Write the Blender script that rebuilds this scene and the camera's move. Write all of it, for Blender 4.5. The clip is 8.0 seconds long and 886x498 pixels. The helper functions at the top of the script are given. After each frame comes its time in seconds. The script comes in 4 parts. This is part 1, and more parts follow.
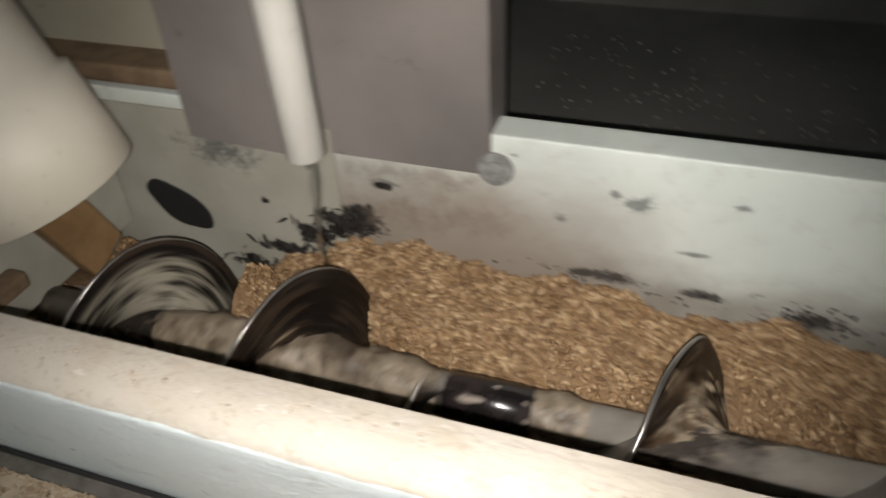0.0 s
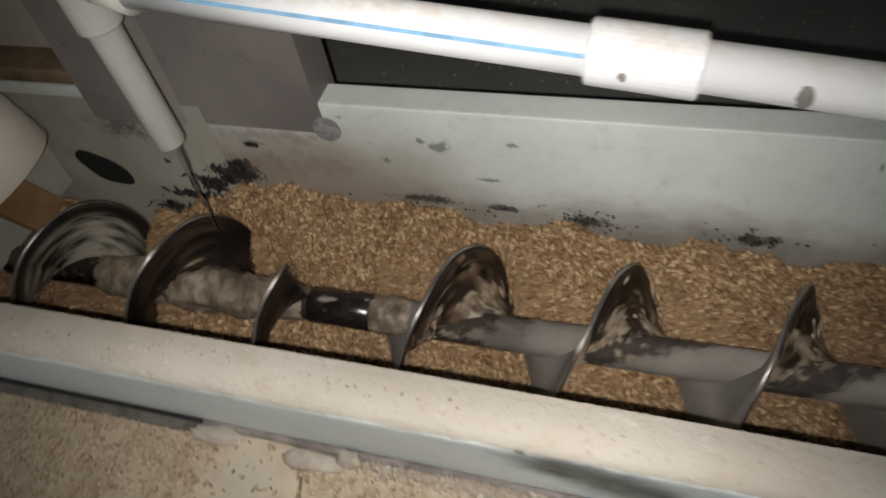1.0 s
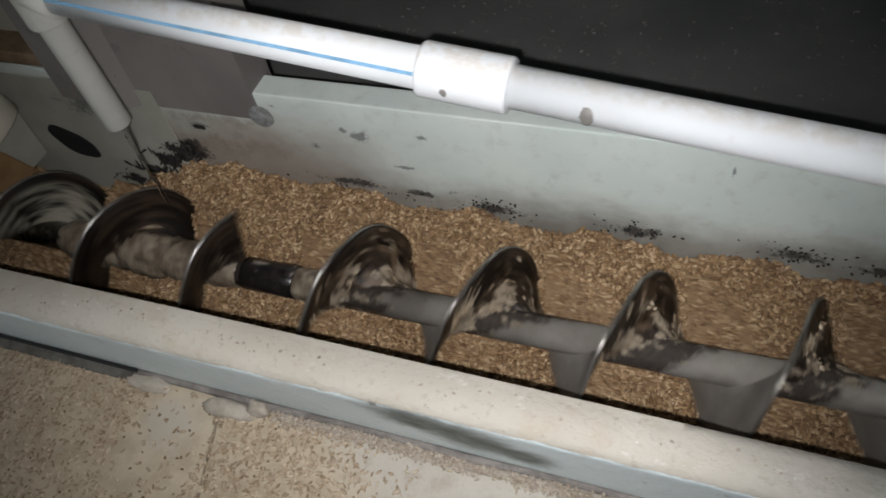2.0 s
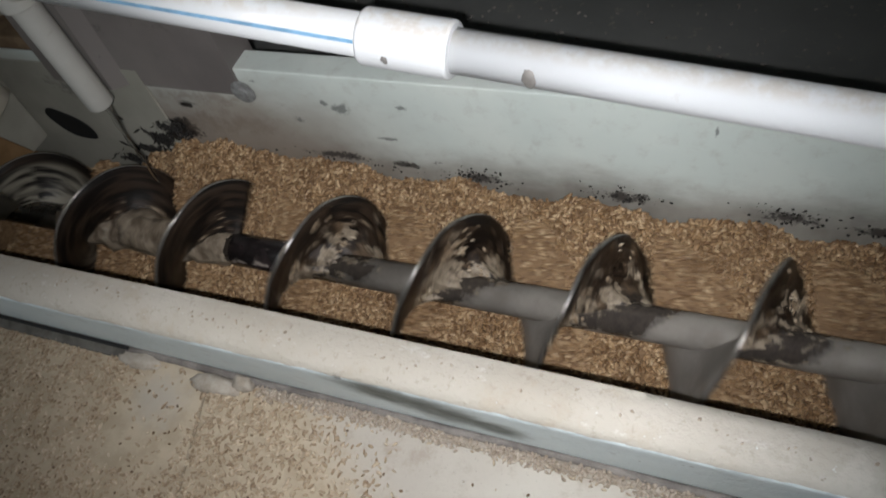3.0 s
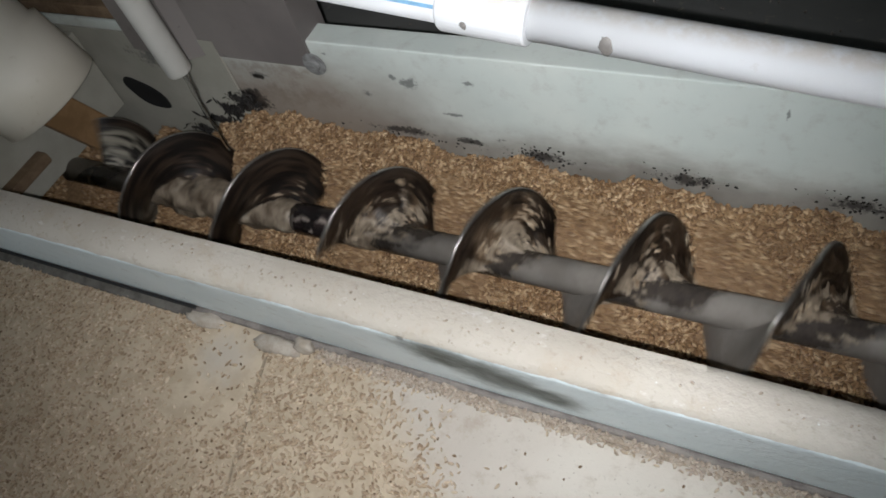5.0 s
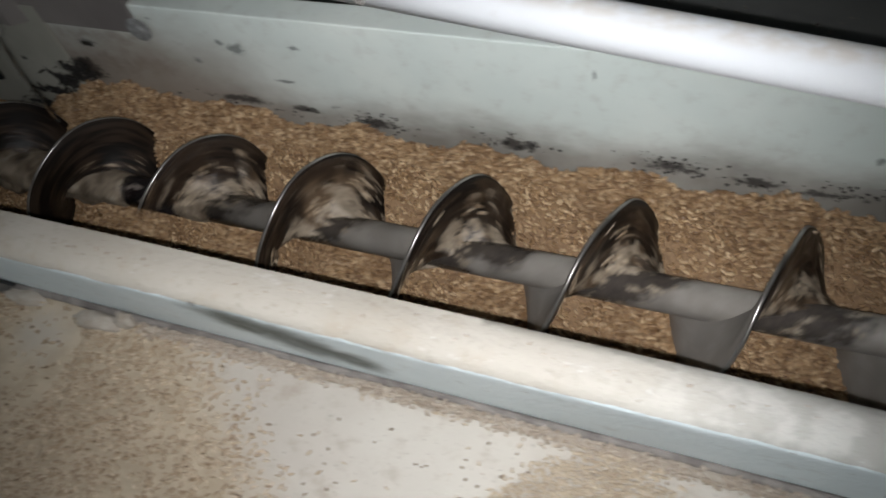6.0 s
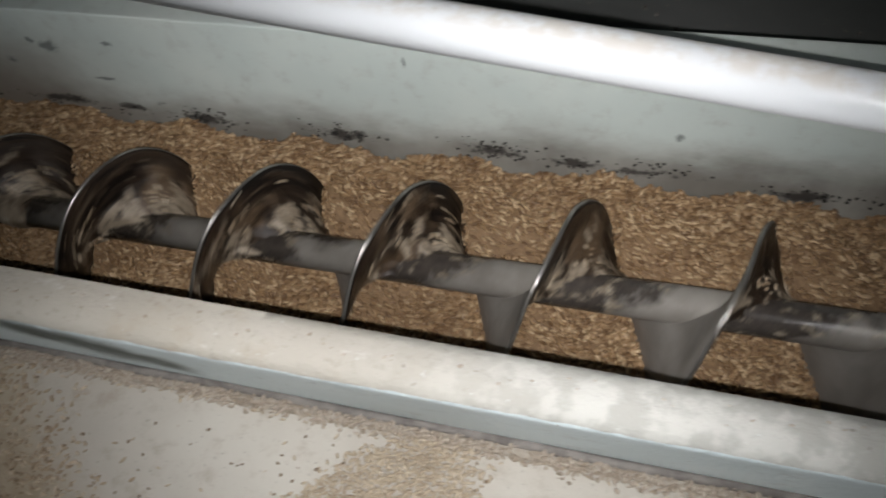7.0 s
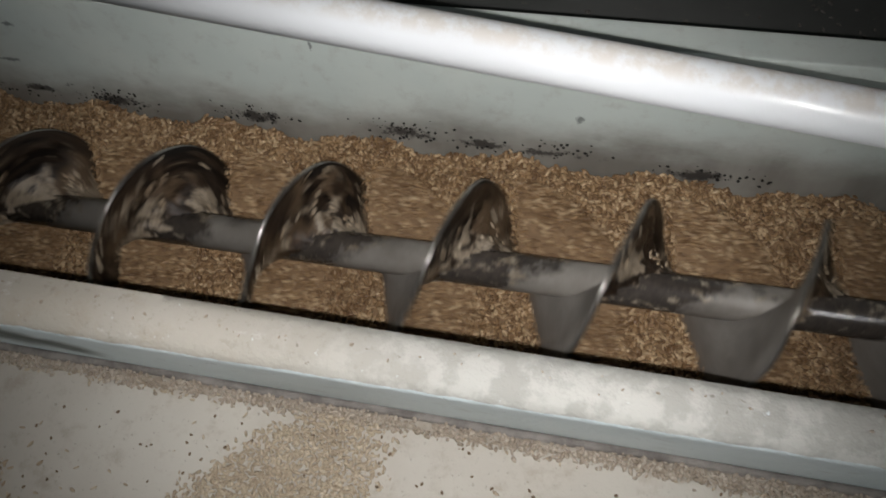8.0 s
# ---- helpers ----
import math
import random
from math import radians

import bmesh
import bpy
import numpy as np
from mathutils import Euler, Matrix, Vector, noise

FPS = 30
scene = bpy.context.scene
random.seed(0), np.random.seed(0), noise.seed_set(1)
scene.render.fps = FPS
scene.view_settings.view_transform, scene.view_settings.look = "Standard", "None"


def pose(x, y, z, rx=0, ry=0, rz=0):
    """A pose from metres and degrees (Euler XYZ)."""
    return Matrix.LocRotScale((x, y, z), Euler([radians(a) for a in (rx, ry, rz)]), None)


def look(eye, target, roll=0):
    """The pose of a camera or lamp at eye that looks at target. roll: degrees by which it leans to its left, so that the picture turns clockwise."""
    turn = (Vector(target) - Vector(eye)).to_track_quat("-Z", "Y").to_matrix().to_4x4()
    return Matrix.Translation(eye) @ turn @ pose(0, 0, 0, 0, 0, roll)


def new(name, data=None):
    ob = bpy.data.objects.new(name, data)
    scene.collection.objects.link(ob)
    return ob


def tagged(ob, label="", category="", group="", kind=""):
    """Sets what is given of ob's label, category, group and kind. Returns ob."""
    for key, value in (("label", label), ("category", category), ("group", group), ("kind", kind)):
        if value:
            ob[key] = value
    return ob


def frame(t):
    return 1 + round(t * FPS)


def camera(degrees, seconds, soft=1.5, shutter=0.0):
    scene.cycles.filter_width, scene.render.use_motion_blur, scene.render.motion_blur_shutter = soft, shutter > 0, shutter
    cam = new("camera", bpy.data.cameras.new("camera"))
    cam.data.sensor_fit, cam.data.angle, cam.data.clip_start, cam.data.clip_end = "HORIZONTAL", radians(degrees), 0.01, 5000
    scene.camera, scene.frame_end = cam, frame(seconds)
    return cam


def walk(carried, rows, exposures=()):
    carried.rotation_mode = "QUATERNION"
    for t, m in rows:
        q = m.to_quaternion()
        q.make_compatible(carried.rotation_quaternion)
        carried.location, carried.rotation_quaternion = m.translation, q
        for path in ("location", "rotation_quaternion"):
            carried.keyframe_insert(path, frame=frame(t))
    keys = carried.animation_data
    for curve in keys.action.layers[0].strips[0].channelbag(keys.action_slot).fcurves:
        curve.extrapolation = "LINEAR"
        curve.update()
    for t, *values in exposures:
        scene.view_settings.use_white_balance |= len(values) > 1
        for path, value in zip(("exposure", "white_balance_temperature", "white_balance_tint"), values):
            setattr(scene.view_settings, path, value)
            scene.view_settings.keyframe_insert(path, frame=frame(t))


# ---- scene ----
# one lens, a hand-held way along the trough
PATH = [
    (0, (0.0624, 0.0996, 0.3311), (-0.2172, 0.8411, -0.2788), -3.22),
    (0.5, (0.1396, 0.0945, 0.3922), (-0.1121, 0.7701, -0.3008), -8.77),
    (1, (0.2119, 0.0833, 0.4466), (-0.0684, 0.6864, -0.3003), -12.30),
    (1.5, (0.2647, 0.0705, 0.4778), (-0.0314, 0.6331, -0.2941), -12.47),
    (1.7, (0.2829, 0.0692, 0.4856), (-0.0058, 0.6445, -0.2797), -10.95),
    (2.8, (0.3500, 0.0889, 0.4773), (0.0043, 0.6266, -0.2918), -17.62),
    (3, (0.3494, 0.0901, 0.4723), (0.0057, 0.6158, -0.3058), -17.78),
    (3.5, (0.3474, 0.0897, 0.4650), (-0.0233, 0.5993, -0.3115), -19.54),
    (4, (0.3406, 0.0846, 0.4655), (-0.0383, 0.5791, -0.3168), -20.23),
    (4.2, (0.3388, 0.0792, 0.4711), (-0.0575, 0.5779, -0.2998), -20.87),
    (5.3, (0.3552, 0.0696, 0.4720), (-0.0379, 0.5675, -0.3010), -18.86),
    (5.5, (0.3662, 0.0724, 0.4639), (-0.0002, 0.5745, -0.3194), -17.56),
    (6, (0.4200, 0.0902, 0.4440), (0.1053, 0.6037, -0.3543), -15.12),
    (6.5, (0.4626, 0.1037, 0.4360), (0.1901, 0.6216, -0.3749), -13.30),
    (7, (0.4920, 0.1113, 0.4306), (0.2646, 0.6429, -0.3854), -11.31),
    (7.5, (0.5208, 0.1218, 0.4378), (0.3335, 0.6441, -0.3941), -9.36),
    (8, (0.5224, 0.1133, 0.4397), (0.3623, 0.6327, -0.3997), -7.01),

]
cam = camera(61.0, 8.0, soft=1.6, shutter=0.6)
walk(cam, [(t, look(eye, target, roll)) for t, eye, target, roll in PATH],
     exposures=[(0.0, -0.14, 6850, 11), (1.0, -0.12, 6750, 11), (1.5, 0.04, 6450, 10), (2.8, 0.14, 6200, 10), (3.5, 0.12, 6200, 10), (5.5, 0.30, 6150, 10), (6.5, -0.06, 6250, 10), (7.5, -0.26, 6350, 10), (8.0, -0.42, 6400, 10)])

# ---- light: the camera's own small lamp, and sky fill added through an unseen open front
LAMP_GLOW = 54500.0
# cool fill added to brighten the rim's outer face
world = bpy.data.worlds.new("sky_fill")
scene.world = world
world.use_nodes = True
world.node_tree.nodes["Background"].inputs[0].default_value = (0.88, 0.95, 0.96, 1)
world.node_tree.nodes["Background"].inputs[1].default_value = 0.36

rng = np.random.default_rng(7)


# ---- material helpers
class Mat:
    """A node material built step by step."""

    def __init__(self, name, rough=0.6, metal=0.0):
        self.m = bpy.data.materials.new(name)
        self.m.use_nodes = True
        self.t = self.m.node_tree
        self.b = self.t.nodes["Principled BSDF"]
        self.b.inputs["Roughness"].default_value = rough
        self.b.inputs["Metallic"].default_value = metal
        self.pos = self.node("ShaderNodeTexCoord").outputs["Object"]

    def node(self, kind, **inputs):
        n = self.t.nodes.new(kind)
        for key, value in inputs.items():
            self.put(n.inputs[key.replace("_", " ")], value)
        return n

    def put(self, socket, value):
        if isinstance(value, bpy.types.NodeSocket):
            self.t.links.new(value, socket)
        else:
            socket.default_value = value

    def math(self, op, a, b=0.0, clamp=False):
        n = self.t.nodes.new("ShaderNodeMath")
        n.operation, n.use_clamp = op, clamp
        self.put(n.inputs[0], a)
        self.put(n.inputs[1], b)
        return n.outputs[0]

    def vmath(self, op, a, b):
        n = self.t.nodes.new("ShaderNodeVectorMath")
        n.operation = op
        self.put(n.inputs[0], a)
        self.put(n.inputs[1], b)
        return n.outputs["Value"] if op in ("LENGTH", "DOT_PRODUCT") else n.outputs["Vector"]

    def noise(self, scale, detail=4.0, rough=0.55, vector=None, stretch=None):
        v = vector or self.pos
        if stretch:
            v = self.vmath("MULTIPLY", v, stretch)
        n = self.node("ShaderNodeTexNoise", Vector=v, Scale=scale, Detail=detail, Roughness=rough)
        return n.outputs["Fac"]

    def ramp(self, fac, lo, hi):
        """0 below lo, 1 above hi."""
        n = self.t.nodes.new("ShaderNodeMapRange")
        n.interpolation_type = "SMOOTHSTEP"
        self.put(n.inputs["Value"], fac)
        self.put(n.inputs["From Min"], lo)
        self.put(n.inputs["From Max"], hi)
        return n.outputs["Result"]

    def mix(self, fac, a, b):
        n = self.t.nodes.new("ShaderNodeMix")
        n.data_type = "RGBA"
        self.put(n.inputs["Factor"], fac)
        self.put(n.inputs["A"], (*a, 1) if isinstance(a, tuple) else a)
        self.put(n.inputs["B"], (*b, 1) if isinstance(b, tuple) else b)
        return n.outputs["Result"]

    def spot(self, centre, size, edge=0.45, grain=60.0, amp=3.2):
        """A ragged blot: 1 inside, 0 outside. centre and size in object metres."""
        d = self.vmath("SUBTRACT", self.pos, centre)
        d = self.vmath("DIVIDE", d, size)
        r = self.vmath("LENGTH", d, (0, 0, 0))
        rag = self.math("ADD", self.noise(grain * 2.2, 6, 0.75), self.math("MULTIPLY", self.noise(grain * 0.6, 3), 0.6))
        r = self.math("ADD", r, self.math("MULTIPLY", self.math("SUBTRACT", rag, 0.8), amp))
        return self.math("MULTIPLY", self.ramp(r, 0.75 + edge * 0.3, 0.75 - edge), self.ramp(self.vmath("LENGTH", d, (0, 0, 0)), 1.9, 1.2))

    def colour(self, c):
        self.put(self.b.inputs["Base Color"], (*c, 1) if isinstance(c, tuple) else c)
        return self

    def rough(self, v):
        self.put(self.b.inputs["Roughness"], v)
        return self

    def bump(self, height, strength=0.3, distance=0.002):
        n = self.node("ShaderNodeBump", Height=height, Strength=strength, Distance=distance)
        self.put(self.b.inputs["Normal"], n.outputs["Normal"])
        return self


def axis(mat, k):
    s = mat.node("ShaderNodeSeparateXYZ", Vector=mat.pos)
    return s.outputs[k]


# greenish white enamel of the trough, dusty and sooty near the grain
def trough_paint():
    m = Mat("trough_enamel", 0.42)
    n1, n2 = m.noise(9, 5), m.noise(70, 5, 0.7)
    c = m.mix(m.ramp(n1, 0.35, 0.7), (0.62, 0.67, 0.625), (0.70, 0.735, 0.68))
    c = m.mix(m.math("MULTIPLY", m.ramp(n2, 0.5, 0.75), 0.35), c, (0.42, 0.40, 0.36))
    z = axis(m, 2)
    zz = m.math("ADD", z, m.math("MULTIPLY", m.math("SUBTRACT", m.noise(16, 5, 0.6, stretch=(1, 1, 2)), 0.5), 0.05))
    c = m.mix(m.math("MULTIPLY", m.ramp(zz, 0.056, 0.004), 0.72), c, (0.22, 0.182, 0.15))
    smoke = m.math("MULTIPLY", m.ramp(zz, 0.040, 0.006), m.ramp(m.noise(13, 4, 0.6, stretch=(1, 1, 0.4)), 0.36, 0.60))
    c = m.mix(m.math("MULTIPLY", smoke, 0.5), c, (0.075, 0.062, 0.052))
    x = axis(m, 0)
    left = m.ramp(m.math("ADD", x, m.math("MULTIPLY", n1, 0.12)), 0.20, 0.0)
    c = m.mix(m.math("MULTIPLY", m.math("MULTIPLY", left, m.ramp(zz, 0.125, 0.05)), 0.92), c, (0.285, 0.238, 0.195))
    for sx, sz, rx, rz in ((0.149, 0.014, 0.03, 0.008), (0.271, 0.013, 0.026, 0.008), (0.392, 0.012, 0.026, 0.009),
                           (0.455, 0.008, 0.02, 0.006), (0.50, 0.006, 0.03, 0.006), (0.61, 0.0, 0.03, 0.007),
                           (-0.138, 0.034, 0.02, 0.014), (0.02, 0.022, 0.04, 0.006), (0.09, 0.02, 0.015, 0.004), (0.12, 0.027, 0.006, 0.004)):
        c = m.mix(m.math("MULTIPLY", m.spot((sx, 0.476, sz), (rx, 0.2, rz)), 0.9), c, (0.03, 0.026, 0.024))
    for sx, sz, rx, rz in ((0.045, 0.079, 0.011, 0.007), (0.03, 0.085, 0.004, 0.003), (-0.001, 0.062, 0.005, 0.004),
                           (0.10, 0.088, 0.007, 0.003), (0.52, 0.045, 0.004, 0.005), (0.08, 0.05, 0.010, 0.002),
                           (0.335, 0.094, 0.0015, 0.006), (-0.118, 0.068, 0.012, 0.004), (-0.03, 0.102, 0.004, 0.003)):
        c = m.mix(m.math("MULTIPLY", m.spot((sx, 0.476, sz), (rx, 0.2, rz), grain=150), 0.75), c, (0.10, 0.105, 0.10))
    for sx, sz, rx, rz in ((-0.140, 0.035, 0.024, 0.017), (-0.120, 0.066, 0.011, 0.004)):
        c = m.mix(m.spot((sx, 0.476, sz), (rx, 0.2, rz), 0.2, 110, 2.0), c, (0.013, 0.011, 0.010))
    for sx, sz, rx, rz in ((-0.10, 0.078, 0.09, 0.010), (-0.06, 0.05, 0.06, 0.02), (-0.11, 0.045, 0.05, 0.02)):
        c = m.mix(m.math("MULTIPLY", m.spot((sx, 0.476, sz), (rx, 0.2, rz), 0.9, 40), 0.6), c, (0.22, 0.175, 0.14))
    m.colour(c).rough(m.math("ADD", 0.34, m.math("MULTIPLY", n2, 0.3)))
    return m.bump(m.noise(120, 4, 0.6), 0.12, 0.001).m


# the clean white sheet at the feed end, with scorched paint along the grain
def end_paint():
    m = Mat("feed_end_enamel", 0.45)
    n1, n2 = m.noise(14, 5), m.noise(90, 5, 0.7)
    c = m.mix(m.ramp(n1, 0.35, 0.7), (0.33, 0.315, 0.262), (0.42, 0.405, 0.345))
    c = m.mix(m.math("MULTIPLY", m.ramp(n2, 0.52, 0.7), 0.4), c, (0.36, 0.33, 0.28))
    c = m.mix(m.math("MULTIPLY", m.spot((-0.238, 0.47, 0.078), (0.034, 0.2, 0.016), 0.8, 80), 0.85), c, (0.07, 0.075, 0.075))
    for sx, sz, rx, rz in ((-0.150, 0.031, 0.024, 0.016), (-0.172, 0.018, 0.018, 0.013), (-0.20, 0.000, 0.022, 0.009), (-0.23, -0.018, 0.022, 0.009),
                           (-0.21, 0.041, 0.004, 0.004)):
        c = m.mix(m.spot((sx, 0.47, sz), (rx, 0.2, rz), 0.15, 110, 2.4), c, (0.014, 0.012, 0.011))
    m.colour(c)
    return m.bump(m.noise(120, 4, 0.6), 0.15, 0.001).m


# rim: same enamel, a coat of flour dust on what faces up, scraped in places
def rim_paint():
    m = Mat("rim_enamel", 0.5)
    n1, n2, n3 = m.noise(11, 5), m.noise(55, 5, 0.65), m.noise(240, 3)
    c = m.mix(m.ramp(n1, 0.35, 0.7), (0.67, 0.745, 0.76), (0.735, 0.80, 0.815))
    c = m.mix(m.math("MULTIPLY", m.ramp(n2, 0.56, 0.72), 0.3), c, (0.38, 0.36, 0.33))
    stain = None
    for sx, sz, rx, rz in ((0.178, 0.082, 0.050, 0.050), (0.206, 0.064, 0.055, 0.065), (0.238, 0.048, 0.034, 0.042)):
        one = m.spot((sx, 0.25, sz), (rx, 0.08, rz), 0.55, 50, 0.7)
        stain = m.math("MAXIMUM", stain, one) if stain else one
    c = m.mix(m.math("MULTIPLY", stain, m.math("ADD", 0.55, m.math("MULTIPLY", n2, 0.8)), True), c, (0.05, 0.066, 0.06))
    nz = m.node("ShaderNodeSeparateXYZ", Vector=m.node("ShaderNodeNewGeometry").outputs["Normal"]).outputs[2]
    rag = m.math("ADD", m.math("MULTIPLY", m.noise(34, 7, 0.7), 0.9), m.math("MULTIPLY", m.noise(6, 3), 0.5))
    up = m.ramp(m.math("ADD", nz, m.math("MULTIPLY", m.math("SUBTRACT", rag, 0.7), 1.1)), 0.16, 0.24)
    dust = m.mix(m.ramp(n1, 0.3, 0.7), (0.40, 0.362, 0.302), (0.465, 0.43, 0.37))
    dust = m.mix(m.math("MULTIPLY", m.ramp(n2, 0.50, 0.72), 0.35), dust, (0.36, 0.285, 0.20))
    dust = m.mix(m.math("MULTIPLY", m.ramp(m.noise(190, 4, 0.7), 0.56, 0.66), 0.35), dust, (0.26, 0.215, 0.165))
    dust = m.mix(m.math("MULTIPLY", m.ramp(m.noise(75, 5, 0.7, stretch=(0.6, 1, 1)), 0.62, 0.70), 0.6), dust, (0.56, 0.55, 0.51))
    x = axis(m, 0)
    right = m.ramp(m.math("ADD", x, m.math("MULTIPLY", n2, 0.1)), 0.38, 0.56)
    dust = m.mix(right, dust, m.mix(m.ramp(n2, 0.42, 0.58), (0.37, 0.36, 0.325), (0.48, 0.47, 0.43)))
    c = m.mix(m.math("MULTIPLY", up, m.ramp(n3, 0.16, 0.32)), c, dust)
    c = m.mix(m.math("MULTIPLY", m.spot((0.156, 0.241, 0.104), (0.005, 0.008, 0.005), 0.3, 160, 2.0), 0.8), c, (0.10, 0.10, 0.09))
    c = m.mix(m.math("MULTIPLY", m.ramp(m.noise(150, 3, 0.6), 0.70, 0.74), 0.6), c, (0.16, 0.13, 0.10))
    m.colour(c).rough(m.math("ADD", 0.48, m.math("MULTIPLY", up, 0.3)))
    return m.bump(m.math("ADD", m.noise(60, 4, 0.6), m.math("MULTIPLY", n3, 0.8)), 0.45, 0.002).m


def floor_mat():
    m = Mat("dusty_concrete", 0.85)
    n1, n2, n3 = m.noise(7, 5), m.noise(40, 6, 0.7), m.noise(260, 4, 0.7)
    c = m.mix(m.ramp(n1, 0.3, 0.7), (0.44, 0.40, 0.345), (0.52, 0.485, 0.425))
    c = m.mix(m.math("MULTIPLY", m.ramp(n2, 0.5, 0.7), 0.5), c, (0.30, 0.235, 0.175))
    c = m.mix(m.math("MULTIPLY", m.ramp(n3, 0.60, 0.72), 0.55), c, (0.16, 0.13, 0.10))
    x = axis(m, 0)
    slant = m.math("ADD", x, m.math("MULTIPLY", axis(m, 1), 1.1))
    left = m.ramp(m.math("ADD", slant, m.math("MULTIPLY", n2, 0.12)), 0.475, 0.40)
    c = m.mix(m.math("MULTIPLY", left, 0.9), c, m.mix(m.ramp(n2, 0.35, 0.65), (0.38, 0.305, 0.21), (0.49, 0.405, 0.295)))
    c = m.mix(m.math("MULTIPLY", m.spot((-0.027, 0.235, 0), (0.036, 0.036, 0.1), 0.6, 25, 1.4), 0.85), c, (0.42, 0.375, 0.315))
    m.colour(c)
    return m.bump(m.math("ADD", n2, m.math("MULTIPLY", n3, 0.5)), 0.4, 0.002).m


def sheet_mat(name, a, b, dirt, rough=0.4):
    m = Mat(name, rough)
    n1, n2 = m.noise(6, 5), m.noise(60, 5, 0.7)
    c = m.mix(m.ramp(n1, 0.3, 0.7), a, b)
    c = m.mix(m.math("MULTIPLY", m.ramp(n2, 0.6, 0.72), 0.6), c, dirt)
    m.colour(c).rough(m.math("ADD", rough - 0.1, m.math("MULTIPLY", n2, 0.25)))
    return m.bump(n2, 0.12, 0.001).m


def plastic(name, c1, c2, dirt, rough=0.35):
    m = Mat(name, rough)
    n1, n2 = m.noise(10, 4), m.noise(90, 5, 0.7)
    c = m.mix(m.ramp(n1, 0.3, 0.7), c1, c2)
    c = m.mix(m.math("MULTIPLY", m.ramp(n2, 0.60, 0.75), 0.5), c, dirt)
    m.colour(c).rough(m.math("ADD", rough, m.math("MULTIPLY", n2, 0.2)))
    return m.bump(n2, 0.06, 0.0006).m


def pipe_mat():
    m = Mat("white_pipe_plastic", 0.32)
    n1, n2 = m.noise(10, 4), m.noise(80, 5, 0.7)
    c = m.mix(m.ramp(n1, 0.3, 0.7), (0.60, 0.605, 0.61), (0.67, 0.68, 0.69))
    nz = m.node("ShaderNodeSeparateXYZ", Vector=m.node("ShaderNodeNewGeometry").outputs["Normal"]).outputs[2]
    up = m.math("MULTIPLY", m.ramp(nz, 0.55, 0.9), m.ramp(n2, 0.38, 0.6))
    c = m.mix(m.math("MULTIPLY", up, 0.6), c, (0.50, 0.44, 0.37))
    c = m.mix(m.math("MULTIPLY", m.ramp(n2, 0.64, 0.76), 0.35), c, (0.45, 0.41, 0.36))
    m.colour(c).rough(m.math("ADD", 0.3, m.math("MULTIPLY", up, 0.5)))
    return m.bump(n2, 0.05, 0.0006).m


PITCH = 0.1105


def steel_mat(name, mash):
    """Auger steel in the auger's own space. mash: how much wet meal smears it along the screw's thread."""
    m = Mat(name, 0.55, 0.15)
    s = m.node("ShaderNodeSeparateXYZ", Vector=m.pos)
    turn = m.math("DIVIDE", m.math("ARCTAN2", s.outputs[2], s.outputs[1]), 2 * math.pi)
    ph = m.math("FRACT", m.math("ADD", m.math("ADD", m.math("DIVIDE", s.outputs[0], PITCH), turn), 40.0))
    n1, n2 = m.noise(45, 5, 0.65), m.noise(160, 5, 0.7)
    c = m.mix(m.ramp(n1, 0.35, 0.7), (0.265, 0.24, 0.212), (0.34, 0.31, 0.275)) if mash else m.mix(m.ramp(n1, 0.35, 0.7), (0.22, 0.20, 0.178), (0.285, 0.26, 0.232))
    c = m.mix(m.math("MULTIPLY", m.ramp(m.noise(14, 4, 0.6), 0.5, 0.7), 0.5), c, (0.13, 0.11, 0.095))
    if mash:
        swirl = m.noise(30, 5, 0.65, stretch=(1.0, 1.5, 1.5))
        edge = m.math("ADD", ph, m.math("MULTIPLY", m.math("SUBTRACT", swirl, 0.5), 1.1))
        edge = m.math("SUBTRACT", edge, m.math("MULTIPLY", m.ramp(s.outputs[0], 0.40, 0.62), 0.22))
        film = m.ramp(edge, mash, mash - 0.22)
        c = m.mix(m.math("MULTIPLY", film, 0.88), c, m.mix(m.ramp(n2, 0.3, 0.7), (0.016, 0.012, 0.010), (0.055, 0.042, 0.034)))
        pale = m.noise(78, 5, 0.65, stretch=(0.8, 1.3, 1.3))
        lumps = m.math("MULTIPLY", m.ramp(pale, 0.54, 0.64), m.ramp(edge, mash + 0.05, mash - 0.12))
        c = m.mix(lumps, c, m.mix(m.ramp(n2, 0.35, 0.65), (0.21, 0.165, 0.12), (0.40, 0.345, 0.265)))
        m.put(m.b.inputs["Metallic"], m.math("SUBTRACT", 0.15, m.math("MULTIPLY", film, 0.15)))
        m.rough(m.math("SUBTRACT", 0.52, m.math("MULTIPLY", film, 0.28)))
    m.colour(c)
    return m.bump(m.math("ADD", n1, m.math("MULTIPLY", n2, 0.5)), 0.3 if mash else 0.1, 0.002).m


